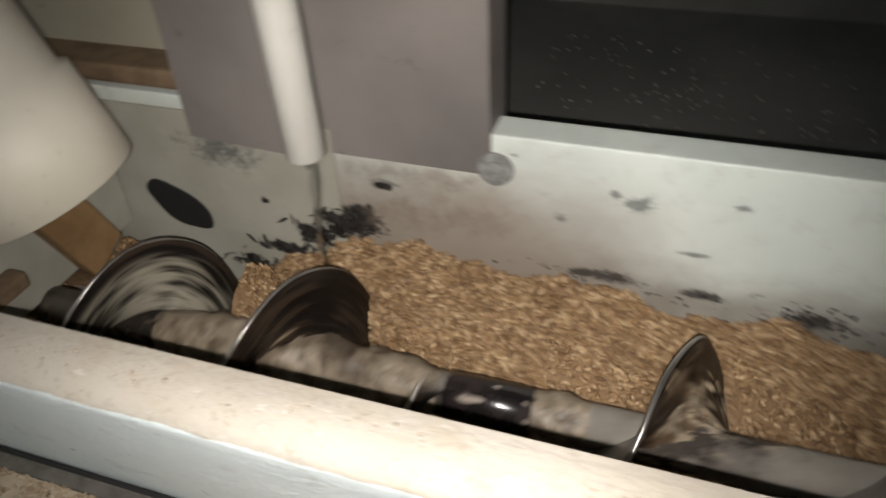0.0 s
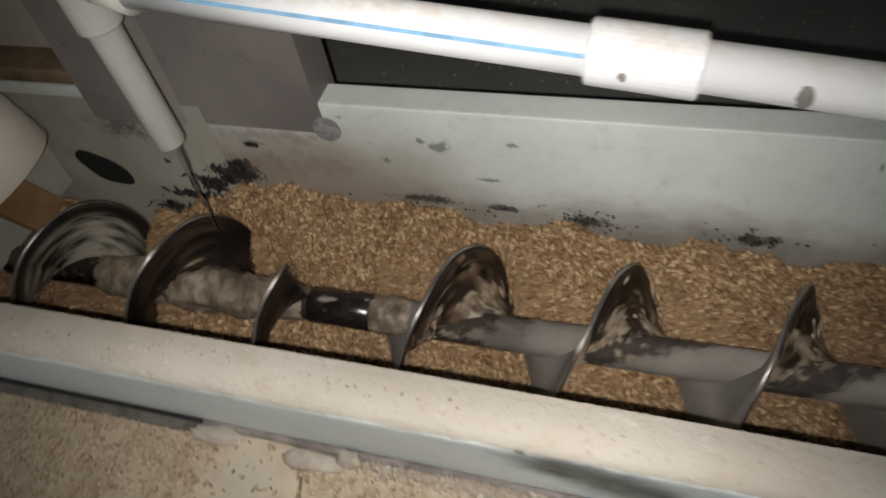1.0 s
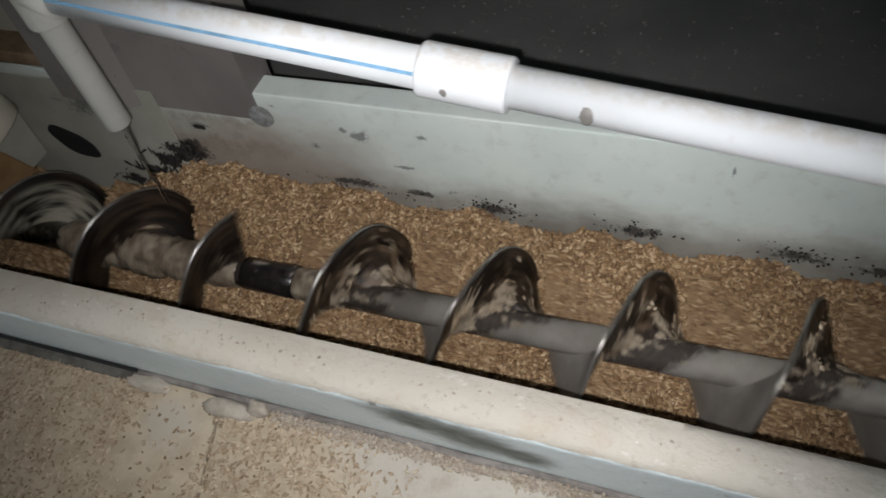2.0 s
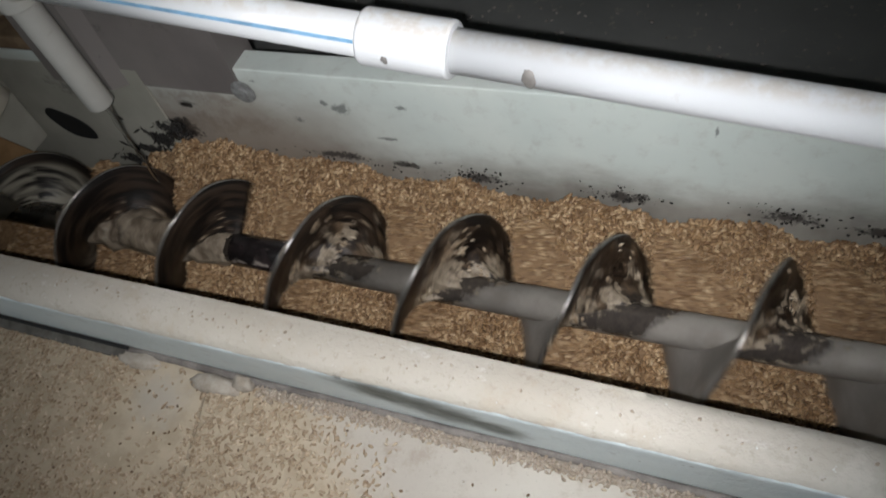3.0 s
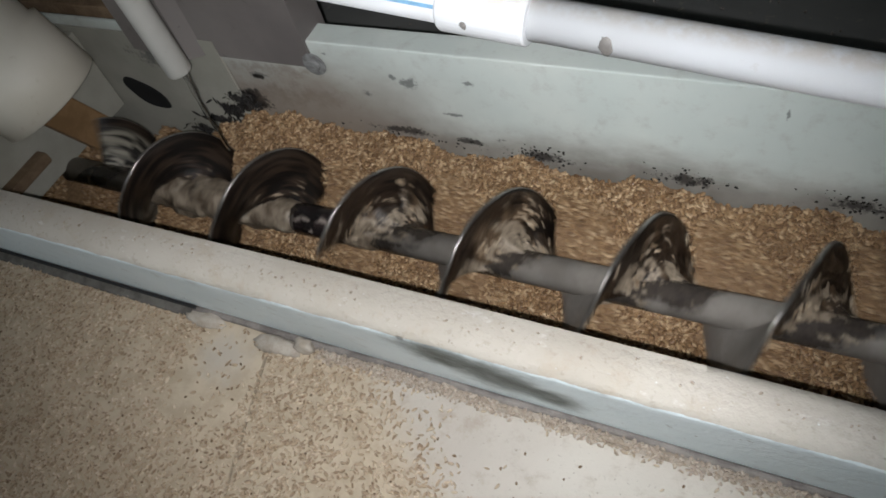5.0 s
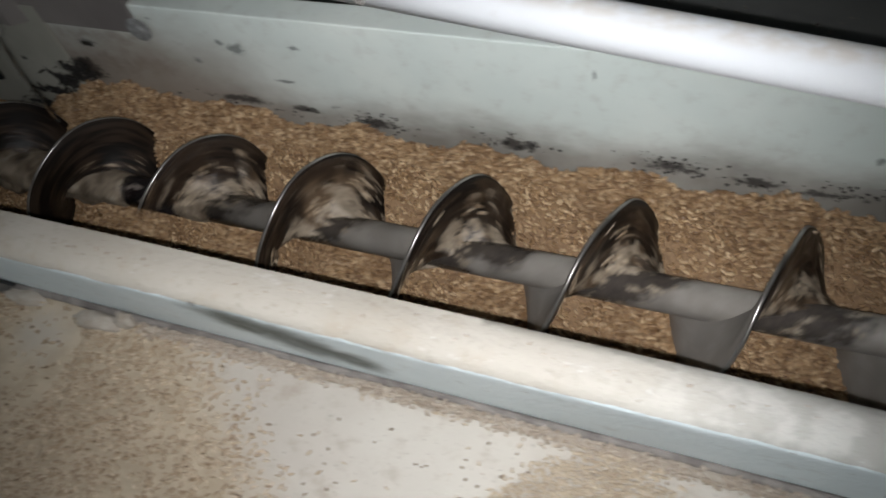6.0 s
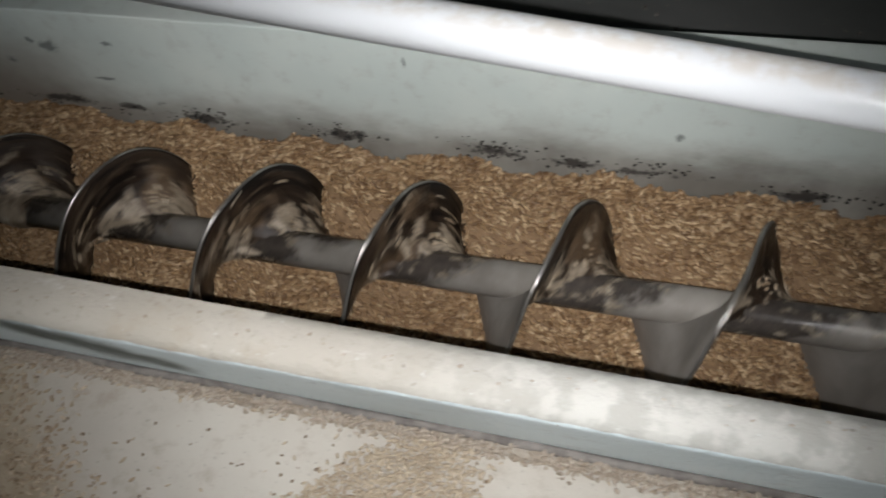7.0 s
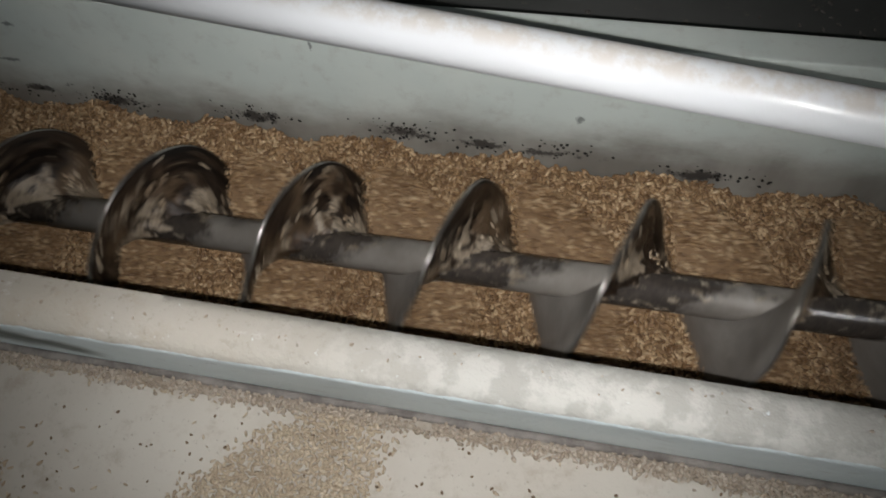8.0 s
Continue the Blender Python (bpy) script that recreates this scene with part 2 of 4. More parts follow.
def mash_face():
    """The pushing side of the flights: wet, brown-black, streaked with meal."""
    m = Mat("mash_smeared_steel", 0.3, 0.0)
    m.b.inputs["Specular IOR Level"].default_value = 0.25
    sp = m.node("ShaderNodeSeparateXYZ", Vector=m.pos)
    rad = m.math("SQRT", m.math("ADD", m.math("POWER", sp.outputs[1], 2.0), m.math("POWER", sp.outputs[2], 2.0)))
    ang = m.math("ARCTAN2", sp.outputs[2], sp.outputs[1])
    polar = m.node("ShaderNodeCombineXYZ", X=m.math("MULTIPLY", rad, 170.0), Y=m.math("MULTIPLY", ang, 1.1), Z=m.math("MULTIPLY", sp.outputs[0], 14.0)).outputs[0]
    n = m.noise(1.0, 4, 0.5, vector=polar)
    n2 = m.noise(140, 5, 0.7)
    c = m.mix(m.ramp(n, 0.42, 0.60), (0.007, 0.005, 0.004), (0.032, 0.021, 0.014))
    meal = m.math("ADD", n, m.math("MULTIPLY", m.math("SUBTRACT", n2, 0.5), 0.22))
    meal = m.math("MULTIPLY", m.ramp(meal, 0.60, 0.70), m.ramp(m.math("ADD", m.math("ADD", rad, m.math("MULTIPLY", m.ramp(sp.outputs[0], 0.0, -0.08), 0.016)), m.math("MULTIPLY", n2, 0.010)), 0.060, 0.044))
    c = m.mix(meal, c, m.mix(m.ramp(n2, 0.3, 0.7), (0.17, 0.125, 0.085), (0.36, 0.285, 0.20)))
    # the flight under the feed pipe is caked with pale flour inside its dark edge
    flour = m.math("MULTIPLY", m.ramp(sp.outputs[0], -0.20, -0.235), m.ramp(m.math("ADD", rad, m.math("MULTIPLY", n, 0.012)), 0.060, 0.053))
    c = m.mix(m.math("MULTIPLY", flour, m.ramp(n, 0.34, 0.62)), c, (0.25, 0.228, 0.18))
    m.colour(c).rough(m.math("ADD", 0.2, m.math("MULTIPLY", n2, 0.4)))
    return m.bump(m.math("ADD", n, m.math("MULTIPLY", n2, 0.5)), 0.5, 0.003).m


def mash_mat(name, pale):
    """Wet mash in lumps: brown-black, with smears of pale meal that thicken towards the shaft."""
    m = Mat(name, 0.3)
    sp = m.node("ShaderNodeSeparateXYZ", Vector=m.pos)
    rad = m.math("SQRT", m.math("ADD", m.math("POWER", sp.outputs[1], 2.0), m.math("POWER", sp.outputs[2], 2.0)))
    wob = m.node("ShaderNodeTexNoise", Vector=m.pos, Scale=38.0, Detail=3.0).outputs["Color"]
    bent = m.vmath("ADD", m.pos, m.vmath("MULTIPLY", wob, (0.022, 0.022, 0.022)))
    n1, n2 = m.noise(62, 5, 0.6, vector=bent), m.noise(260, 4, 0.7)
    c = m.mix(m.ramp(n2, 0.3, 0.7), (0.009, 0.006, 0.0045), (0.045, 0.027, 0.016))
    brown = m.ramp(m.noise(34, 4, 0.6, vector=bent), 0.50, 0.62)
    c = m.mix(m.math("MULTIPLY", brown, 0.8), c, (0.13, 0.085, 0.05))
    near = m.math("MULTIPLY", m.ramp(rad, 0.052, 0.018), 0.12)
    meal = m.ramp(m.math("ADD", m.math("ADD", n1, near), m.math("MULTIPLY", m.math("SUBTRACT", n2, 0.5), 0.12)), 0.66 - pale, 0.73 - pale)
    c = m.mix(meal, c, m.mix(m.ramp(n2, 0.3, 0.7), (0.19, 0.145, 0.10), (0.38, 0.31, 0.23)))
    m.colour(c).rough(m.math("ADD", 0.18, m.math("MULTIPLY", n2, 0.35)))
    return m.bump(m.math("ADD", n1, m.math("MULTIPLY", n2, 0.6)), 0.6, 0.003).m


def meal_mat():
    """Porridge of wet meal dragged round the shaft: beige and brown streaks, some dark."""
    m = Mat("wet_meal", 0.32)
    sp = m.node("ShaderNodeSeparateXYZ", Vector=m.pos)
    ang = m.math("ARCTAN2", sp.outputs[2], sp.outputs[1])
    wob = m.noise(60, 3)
    streak = m.node("ShaderNodeCombineXYZ", X=m.math("ADD", m.math("MULTIPLY", sp.outputs[0], 120.0), m.math("MULTIPLY", wob, 2.2)),
                    Y=m.math("MULTIPLY", m.math("SINE", ang), 1.1), Z=m.math("MULTIPLY", m.math("COSINE", ang), 1.1)).outputs[0]
    n1, n2 = m.noise(1.0, 5, 0.6, vector=streak), m.noise(260, 4, 0.7)
    c = m.mix(m.ramp(n1, 0.32, 0.62), (0.105, 0.077, 0.052), (0.27, 0.22, 0.162))
    c = m.mix(m.math("MULTIPLY", m.ramp(n1, 0.60, 0.70), 0.8), c, (0.40, 0.355, 0.285))
    c = m.mix(m.math("MULTIPLY", m.ramp(m.noise(24, 4), 0.56, 0.66), 0.7), c, (0.05, 0.035, 0.024))
    m.colour(c).rough(m.math("ADD", 0.2, m.math("MULTIPLY", n2, 0.3)))
    return m.bump(m.math("ADD", n1, m.math("MULTIPLY", n2, 0.5)), 0.6, 0.003).m


def sleeve_mat():
    m = Mat("black_wet_sleeve", 0.22)
    n = m.noise(95, 4, 0.6, stretch=(0.5, 1.4, 1.4))
    c = m.mix(m.ramp(m.noise(60, 4), 0.35, 0.7), (0.008, 0.007, 0.007), (0.03, 0.022, 0.022))
    m.colour(m.mix(m.ramp(n, 0.60, 0.66), c, (0.30, 0.255, 0.22)))
    return m.bump(n, 0.3, 0.001).m


def grain_mat(name, dark, mid, light):
    m = Mat(name, 0.34)
    r = m.node("ShaderNodeNewGeometry").outputs["Random Per Island"]
    c = m.mix(m.ramp(r, 0.0, 0.45), dark, mid)
    c = m.mix(m.ramp(r, 0.55, 1.0), c, light)
    c = m.mix(m.math("MULTIPLY", m.ramp(m.noise(500, 3), 0.4, 0.7), 0.35), c, dark)
    c = m.mix(m.math("MULTIPLY", m.ramp(m.noise(26, 4, 0.65), 0.48, 0.70), 0.6), c, dark)
    m.colour(c)
    return m.bump(m.noise(900, 2), 0.2, 0.0006).m


def plain(name, col, rough=0.5, metal=0.0, dirt=None, scale=80):
    m = Mat(name, rough, metal)
    n = m.noise(scale, 5, 0.7)
    m.colour(m.mix(m.ramp(n, 0.35, 0.7), col, dirt or tuple(v * 0.65 for v in col)))
    return m.bump(n, 0.15, 0.001).m


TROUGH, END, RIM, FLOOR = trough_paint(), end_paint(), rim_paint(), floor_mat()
PLATE = sheet_mat("mauve_grey_sheet", (0.135, 0.119, 0.111), (0.215, 0.190, 0.176), (0.09, 0.077, 0.068), 0.5)
PANEL = sheet_mat("dark_dusty_floor", (0.105, 0.108, 0.10), (0.15, 0.15, 0.14), (0.26, 0.23, 0.185), 0.8)
HALL = sheet_mat("hall_wall", (0.09, 0.09, 0.085), (0.13, 0.13, 0.12), (0.06, 0.06, 0.055), 0.85)
PIPE = pipe_mat()
# drip pipe's plastic: dirty, and dulled further for the dimmer light there
DULLPIPE = plastic("dirty_dimmed_plastic", (0.47, 0.455, 0.41), (0.57, 0.55, 0.505), (0.30, 0.265, 0.215), 0.45)
CHUTE = plastic("cream_pipe_plastic", (0.64, 0.585, 0.48), (0.72, 0.67, 0.575), (0.48, 0.41, 0.30), 0.4)
BLUE = plain("blue_stripe", (0.20, 0.39, 0.58), 0.4)
SMUDGE = plain("grey_smudge", (0.19, 0.175, 0.16), 0.7)
STEEL, SHAFT, MASH = steel_mat("auger_steel", 0), steel_mat("shaft_steel", 0.58), mash_face()
WORN = plain("worn_bright_edge", (0.42, 0.40, 0.37), 0.28, 0.8, (0.16, 0.14, 0.12), 120)
DARKSTEEL = plain("wet_dark_steel", (0.035, 0.03, 0.026), 0.3, 0.1, (0.10, 0.085, 0.07), 60)
SLEEVE = sleeve_mat()
BLACK = plain("black_anodised", (0.01, 0.01, 0.01), 0.5)
GRAIN = grain_mat("barley_grain", (0.168, 0.092, 0.042), (0.37, 0.234, 0.119), (0.61, 0.445, 0.268))
TANGRAIN = grain_mat("tan_grain", (0.25, 0.175, 0.106), (0.41, 0.315, 0.212), (0.60, 0.50, 0.37))
DRYGRAIN = grain_mat("dusty_grain", (0.34, 0.265, 0.185), (0.43, 0.35, 0.25), (0.54, 0.455, 0.34))
HUSK = grain_mat("grey_husks", (0.27, 0.215, 0.16), (0.38, 0.315, 0.25), (0.48, 0.415, 0.34))
BED = plain("grain_bed", (0.28, 0.175, 0.09), 0.8, 0.0, (0.17, 0.10, 0.05), 260)
WETMASH, MEAL = mash_mat("wet_mash", 0.07), meal_mat()
SOOT = plain("soot_flakes", (0.010, 0.009, 0.008), 0.85, 0.0, (0.03, 0.026, 0.022), 300)
WOOD = plain("brown_board", (0.30, 0.18, 0.085), 0.6, 0.0, (0.2, 0.115, 0.05), 30)
RUST = plain("brown_dirt", (0.20, 0.135, 0.08), 0.8, 0.0, (0.11, 0.07, 0.04), 40)
BOLT = plain("galvanised_bolt", (0.27, 0.27, 0.26), 0.6, 0.1, (0.14, 0.135, 0.13), 150)
# black that paints the shade inside the slot and the foot's gap
SHADE_BLACK = plain("black_shade", (0.01, 0.01, 0.01), 0.8)
FILLET_GREY = plain("dark_grey_fillet", (0.125, 0.115, 0.10), 0.85, 0.0, (0.06, 0.053, 0.045), 60)
FRAME = sheet_mat("aged_cream_paint", (0.27, 0.245, 0.19), (0.35, 0.32, 0.25), (0.18, 0.14, 0.09), 0.5)
CEMENT = plain("cement_lump", (0.40, 0.355, 0.30), 0.9, 0.0, (0.27, 0.225, 0.175), 70)
SEAL = plain("grimy_shaded_strip", (0.23, 0.205, 0.185), 0.8, 0.0, (0.11, 0.095, 0.085), 60)


# ---- mesh helpers
def mesh_of(bm, name, mat, smooth=False):
    me = bpy.data.meshes.new(name)
    bm.normal_update()
    bm.to_mesh(me)
    bm.free()
    for k in (mat if isinstance(mat, (list, tuple)) else [mat]):
        me.materials.append(k)
    if smooth:
        for p in me.polygons:
            p.use_smooth = True
    return me


def thing(name, bm, mat, label, category, kind="", group="", smooth=False):
    return tagged(new(name, mesh_of(bm, name, mat, smooth)), label, category, group, kind)


def part(name, bm, mat, parent, label="", smooth=False):
    ob = new(name, mesh_of(bm, name, mat, smooth))
    ob.parent = parent
    if label:
        tagged(ob, label)
    return ob


def prism(profile, x0, x1, bevel=0.0, steps=1, bm=None):
    """A solid along x from a closed (y, z) outline."""
    bm = bm or bmesh.new()
    rings = []
    for i in range(steps + 1):
        x = x0 + (x1 - x0) * i / steps
        rings.append([bm.verts.new((x, y, z)) for y, z in profile])
    n = len(profile)
    for a, b in zip(rings, rings[1:]):
        for i in range(n):
            bm.faces.new((a[i], a[(i + 1) % n], b[(i + 1) % n], b[i]))
    bm.faces.new(rings[0][::-1])
    bm.faces.new(rings[-1])
    bmesh.ops.recalc_face_normals(bm, faces=bm.faces)
    if bevel:
        es = [e for e in bm.edges if abs(e.verts[0].co.x - e.verts[1].co.x) > 1e-6]
        bmesh.ops.bevel(bm, geom=es, offset=bevel, segments=2, affect="EDGES", profile=0.6)
    return bm


def box(x0, x1, y0, y1, z0, z1, bevel=0.0, bm=None):
    bm = bm or bmesh.new()
    m = Matrix.Translation(((x0 + x1) / 2, (y0 + y1) / 2, (z0 + z1) / 2)) @ Matrix.Diagonal((x1 - x0, y1 - y0, z1 - z0, 1))
    r = bmesh.ops.create_cube(bm, size=1, matrix=m)
    if bevel:
        es = list({e for v in r["verts"] for e in v.link_edges})
        bmesh.ops.bevel(bm, geom=es, offset=bevel, segments=2, affect="EDGES", profile=0.6)
    return bm


def lathe(p0, p1, outline, seg=40, bm=None, close=True):
    """Turned about the line p0 to p1; outline: (metres along, radius)."""
    bm = bm or bmesh.new()
    p0, p1 = Vector(p0), Vector(p1)
    d = (p1 - p0).normalized()
    q = d.to_track_quat("Z", "Y")
    rings = []
    for s, r in outline:
        rings.append([bm.verts.new(p0 + q @ Vector((r * math.cos(a), r * math.sin(a), s)))
                      for a in (2 * math.pi * k / seg for k in range(seg))])
    for a, b in zip(rings, rings[1:]):
        for i in range(seg):
            bm.faces.new((a[i], a[(i + 1) % seg], b[(i + 1) % seg], b[i]))
    if close:
        bm.faces.new(rings[0][::-1])
        bm.faces.new(rings[-1])
    bmesh.ops.recalc_face_normals(bm, faces=bm.faces)
    return bm


def bend(points, radius, seg=24, bm=None):
    """A round bar swept along points, capped."""
    bm = bm or bmesh.new()
    pts = [Vector(p) for p in points]
    rings, up = [], Vector((0.3, 0.2, 1)).normalized()
    for i, p in enumerate(pts):
        d = (pts[min(i + 1, len(pts) - 1)] - pts[max(i - 1, 0)]).normalized()
        s = d.cross(up).normalized()
        u = s.cross(d)
        r = radius[i] if isinstance(radius, (list, tuple)) else radius
        rings.append([bm.verts.new(p + r * (math.cos(a) * s + math.sin(a) * u)) for a in (2 * math.pi * k / seg for k in range(seg))])
    for a, b in zip(rings, rings[1:]):
        for i in range(seg):
            bm.faces.new((a[i], a[(i + 1) % seg], b[(i + 1) % seg], b[i]))
    bm.faces.new(rings[0][::-1])
    bm.faces.new(rings[-1])
    bmesh.ops.recalc_face_normals(bm, faces=bm.faces)
    return bm


def lump(centre, size, seed, rough=0.35, sub=3, bm=None):
    """An uneven blob."""
    bm = bm or bmesh.new()
    r = bmesh.ops.create_icosphere(bm, subdivisions=sub, radius=1)
    for v in r["verts"]:
        k = 1 + rough * noise.noise(v.co * 1.7 + Vector((seed * 3.1, seed, 0))) + rough * 0.5 * noise.noise(v.co * 4.3 + Vector((0, seed, 0)))
        v.co = Vector(centre) + Vector((v.co.x * size[0], v.co.y * size[1], v.co.z * size[2])) * k
    return bm


# a kernel: a spindle of 5 sides, pointed at both ends, along x
KV = [(-1.0, 0, 0)] + [(-0.45, math.cos(a), math.sin(a)) for a in np.linspace(0, 2 * math.pi, 6)[:-1]] \
    + [(0.4, 0.9 * math.cos(a), 0.9 * math.sin(a)) for a in np.linspace(0, 2 * math.pi, 6)[:-1]] + [(1.0, 0, 0)]
KV = np.array(KV)
KF = [(0, 1 + (i + 1) % 5, 1 + i) for i in range(5)] + [(11, 6 + i, 6 + (i + 1) % 5) for i in range(5)]
KQ = [(1 + i, 1 + (i + 1) % 5, 6 + (i + 1) % 5, 6 + i) for i in range(5)]


def kernels(name, mat, places, tilt=0.35, length=0.0040, width=0.0015, spread=0.25, yaw=None):
    """One mesh of many kernels lying at places (n x 3)."""
    n = len(places)
    yw = rng.uniform(0, 2 * math.pi, n) if yaw is None else yaw
    pt, rl = rng.normal(0, tilt, n), rng.uniform(0, 2 * math.pi, n)
    k = 1 + rng.normal(0, spread * 0.5, n).clip(-0.45, 0.5)
    v = KV[None] * np.stack([length * k, width * k, width * 0.8 * k], 1)[:, None, :]
    c, s = np.cos(rl)[:, None], np.sin(rl)[:, None]
    v = np.stack([v[..., 0], v[..., 1] * c - v[..., 2] * s, v[..., 1] * s + v[..., 2] * c], -1)
    c, s = np.cos(pt)[:, None], np.sin(pt)[:, None]
    v = np.stack([v[..., 0] * c - v[..., 2] * s, v[..., 1], v[..., 0] * s + v[..., 2] * c], -1)
    c, s = np.cos(yw)[:, None], np.sin(yw)[:, None]
    v = np.stack([v[..., 0] * c - v[..., 1] * s, v[..., 0] * s + v[..., 1] * c, v[..., 2]], -1)
    v = (v + np.asarray(places)[:, None, :]).reshape(-1, 3)
    base = np.arange(n)[:, None, None] * 12
    tri = (np.array(KF)[None] + base).reshape(-1, 3)
    quad = (np.array(KQ)[None] + base).reshape(-1, 4)
    me = bpy.data.meshes.new(name)
    me.vertices.add(len(v))
    me.vertices.foreach_set("co", v.astype(np.float32).ravel())
    loops = np.concatenate([tri.ravel(), quad.ravel()])
    starts = np.concatenate([np.arange(len(tri)) * 3, len(tri) * 3 + np.arange(len(quad)) * 4])
    me.loops.add(len(loops))
    me.loops.foreach_set("vertex_index", loops.astype(np.int32))
    me.polygons.add(len(starts))
    me.polygons.foreach_set("loop_start", starts.astype(np.int32))
    me.update(calc_edges=True)
    me.validate()
    me.materials.append(mat)
    me.polygons.foreach_set("use_smooth", np.ones(len(me.polygons), dtype=bool))
    return new(name, me)


# ---- the setting
X0, X1 = -2.1, 2.75
AY, AZ, AR, SR = 0.3787, -0.0067, 0.061, 0.0132     # the screw's axis, its radius and the shaft's

# floor: dusty concrete in front, running to the hall walls
floor = tagged(new("floor"), "dusty grey-beige concrete floor strewn with spilled grain", "floor", kind="structure")


def slab(corners):
    bm = bmesh.new()
    lo = [bm.verts.new((x, y, -0.08)) for x, y in corners]
    hi = [bm.verts.new((x, y, 0.0)) for x, y in corners]
    for i in range(4):
        bm.faces.new((lo[i], lo[(i + 1) % 4], hi[(i + 1) % 4], hi[i]))
    bm.faces.new(hi)
    bm.faces.new(lo[::-1])
    bmesh.ops.recalc_face_normals(bm, faces=bm.faces)
    bmesh.ops.bevel(bm, geom=[e for e in bm.edges if e.verts[0].co.z + e.verts[1].co.z > -0.01], offset=0.0012, segments=2, affect="EDGES", profile=0.5)
    return bm


part("slab", slab([(-2.7, -1.6), (0.53, -1.6), (-0.0035, 0.2655), (-2.7, 0.2655)]), FLOOR, floor)
part("slab", slab([(0.5322, -1.6), (3.0, -1.6), (3.0, 0.2655), (-0.0013, 0.2655)]), FLOOR, floor)

# near side of the trough: leaning outer face, flat rim, inner face
near = thing("trough_side_front", prism([(0.2396, 0.1085), (0.2425, 0.1117), (0.2480, 0.1145), (0.2540, 0.1156), (0.2610, 0.1156), (0.2666, 0.1149), (0.2945, -0.01), (0.318, -0.045), (0.318, -0.075),
                                        (0.285, -0.075), (0.2662, 0.0), (0.2440, 0.084), (0.2407, 0.0965), (0.2389, 0.1035), (0.2387, 0.1060)], X0, X1, steps=60),
             RIM, "greenish white enamelled trough side with a rounded dusty rim", "trough", "structure")
# the rim narrows a little towards the delivery end
for v in near.data.vertices:
    if v.co.y > 0.25 and v.co.z > 0.05:
        v.co.y -= 0.0045 * min(1.0, max(0.0, (v.co.x - 0.1) / 0.6))
for p in near.data.polygons:
    p.use_smooth = abs(p.normal.x) < 0.5 and p.center.y < 0.262
# bottom, a half-round gutter under the screw
gut = [(AY + 0.068 * math.cos(a), AZ + 0.068 * math.sin(a)) for a in np.linspace(math.radians(215), math.radians(325), 15)]
gut += [(AY + 0.073 * math.cos(a), AZ + 0.073 * math.sin(a)) for a in np.linspace(math.radians(325), math.radians(215), 15)]
thing("trough_bottom", prism(gut, X0, X1), TROUGH, "half-round painted trough bottom under the screw", "trough", "structure")
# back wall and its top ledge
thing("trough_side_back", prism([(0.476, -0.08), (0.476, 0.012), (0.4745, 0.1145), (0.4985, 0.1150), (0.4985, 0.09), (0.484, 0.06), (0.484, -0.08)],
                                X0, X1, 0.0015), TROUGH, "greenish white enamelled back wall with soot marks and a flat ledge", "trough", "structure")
# feed end: whiter sheet over the wall
thing("feed_end_sheet", prism([(0.4735, -0.07), (0.4715, 0.105), (0.4735, 0.105), (0.4755, -0.07)], -0.75, -0.150, 0.0),
      END, "white painted sheet with scorched flaking paint at the feed end", "sheet", "structure")
# grey cover plate above the wall on the left, with a vertical fold
bm = bmesh.new()
prof = [(-0.255, 0.4690), (-0.180, 0.4630), (-0.166, 0.4722), (-0.0445, 0.4715), (-0.0445, 0.5065), (-0.255, 0.5065)]
lo = [bm.verts.new((x, y, 0.088)) for x, y in prof]
hi = [bm.verts.new((x - (0.012 if x < -0.2 else 0.004), y, 0.62)) for x, y in prof]
for i in range(len(prof)):
    bm.faces.new((lo[i], lo[(i + 1) % 6], hi[(i + 1) % 6], hi[i]))
bm.faces.new(lo[::-1]); bm.faces.new(hi)
bmesh.ops.recalc_face_normals(bm, faces=bm.faces)
plate = thing("cover_plate", bm, PLATE, "mauve-grey sheet steel cover plate bolted above the trough", "plate")
bm = lathe((-0.041, 0.4700, 0.094), (-0.041, 0.462, 0.094), [(0, 0.0115), (0.001, 0.0112), (0.0013, 0.0065), (0.0035, 0.006), (0.004, 0.0045)], 20)
part("bolt", bm, BOLT, plate, "grey galvanised bolt and washer")
# dark floor behind the ledge
thing("pit_floor", box(-2.7, 3.0, 0.53, 1.1, -0.08, -0.03), PANEL, "dark dusty floor behind the trough's ledge", "floor", "structure")
# frame left of the plate
thing("machine_frame", box(-0.75, -0.252, 0.500, 0.53, 0.02, 0.75, 0.002), FRAME, "cream painted machine frame behind the feed end", "frame", "structure")
thing("dirty_ledge", box(-0.50, -0.256, 0.470, 0.506, 0.120, 0.134, 0.003), RUST, "brown dirt-crusted ledge on the machine frame", "ledge", "structure")

# hall round the machine; sides, ceiling and sub-floor are unseen, added to shut out light
thing("hall_wall_back", box(-2.7, 3.0, 1.1, 1.2, -0.45, 2.2), HALL, "unseen dark wall added to close the hall behind the machine", "wall", "structure")
thing("hall_wall_left", box(-2.8, -2.7, -1.6, 1.2, -0.45, 2.2), HALL, "unseen dark wall added to close the hall", "wall", "structure")
thing("hall_wall_right", box(3.0, 3.1, -1.6, 1.2, -0.45, 2.2), HALL, "unseen dark wall added to close the hall", "wall", "structure")
thing("ceiling", box(-2.8, 3.1, -1.6, 1.2, 2.2, 2.3), HALL, "unseen dark ceiling added to close the hall", "ceiling", "structure")
thing("under_floor", box(-2.8, 3.1, -1.7, 1.2, -0.5, -0.40), HALL, "unseen dark sub-floor added to close the hall from below", "floor", "structure")

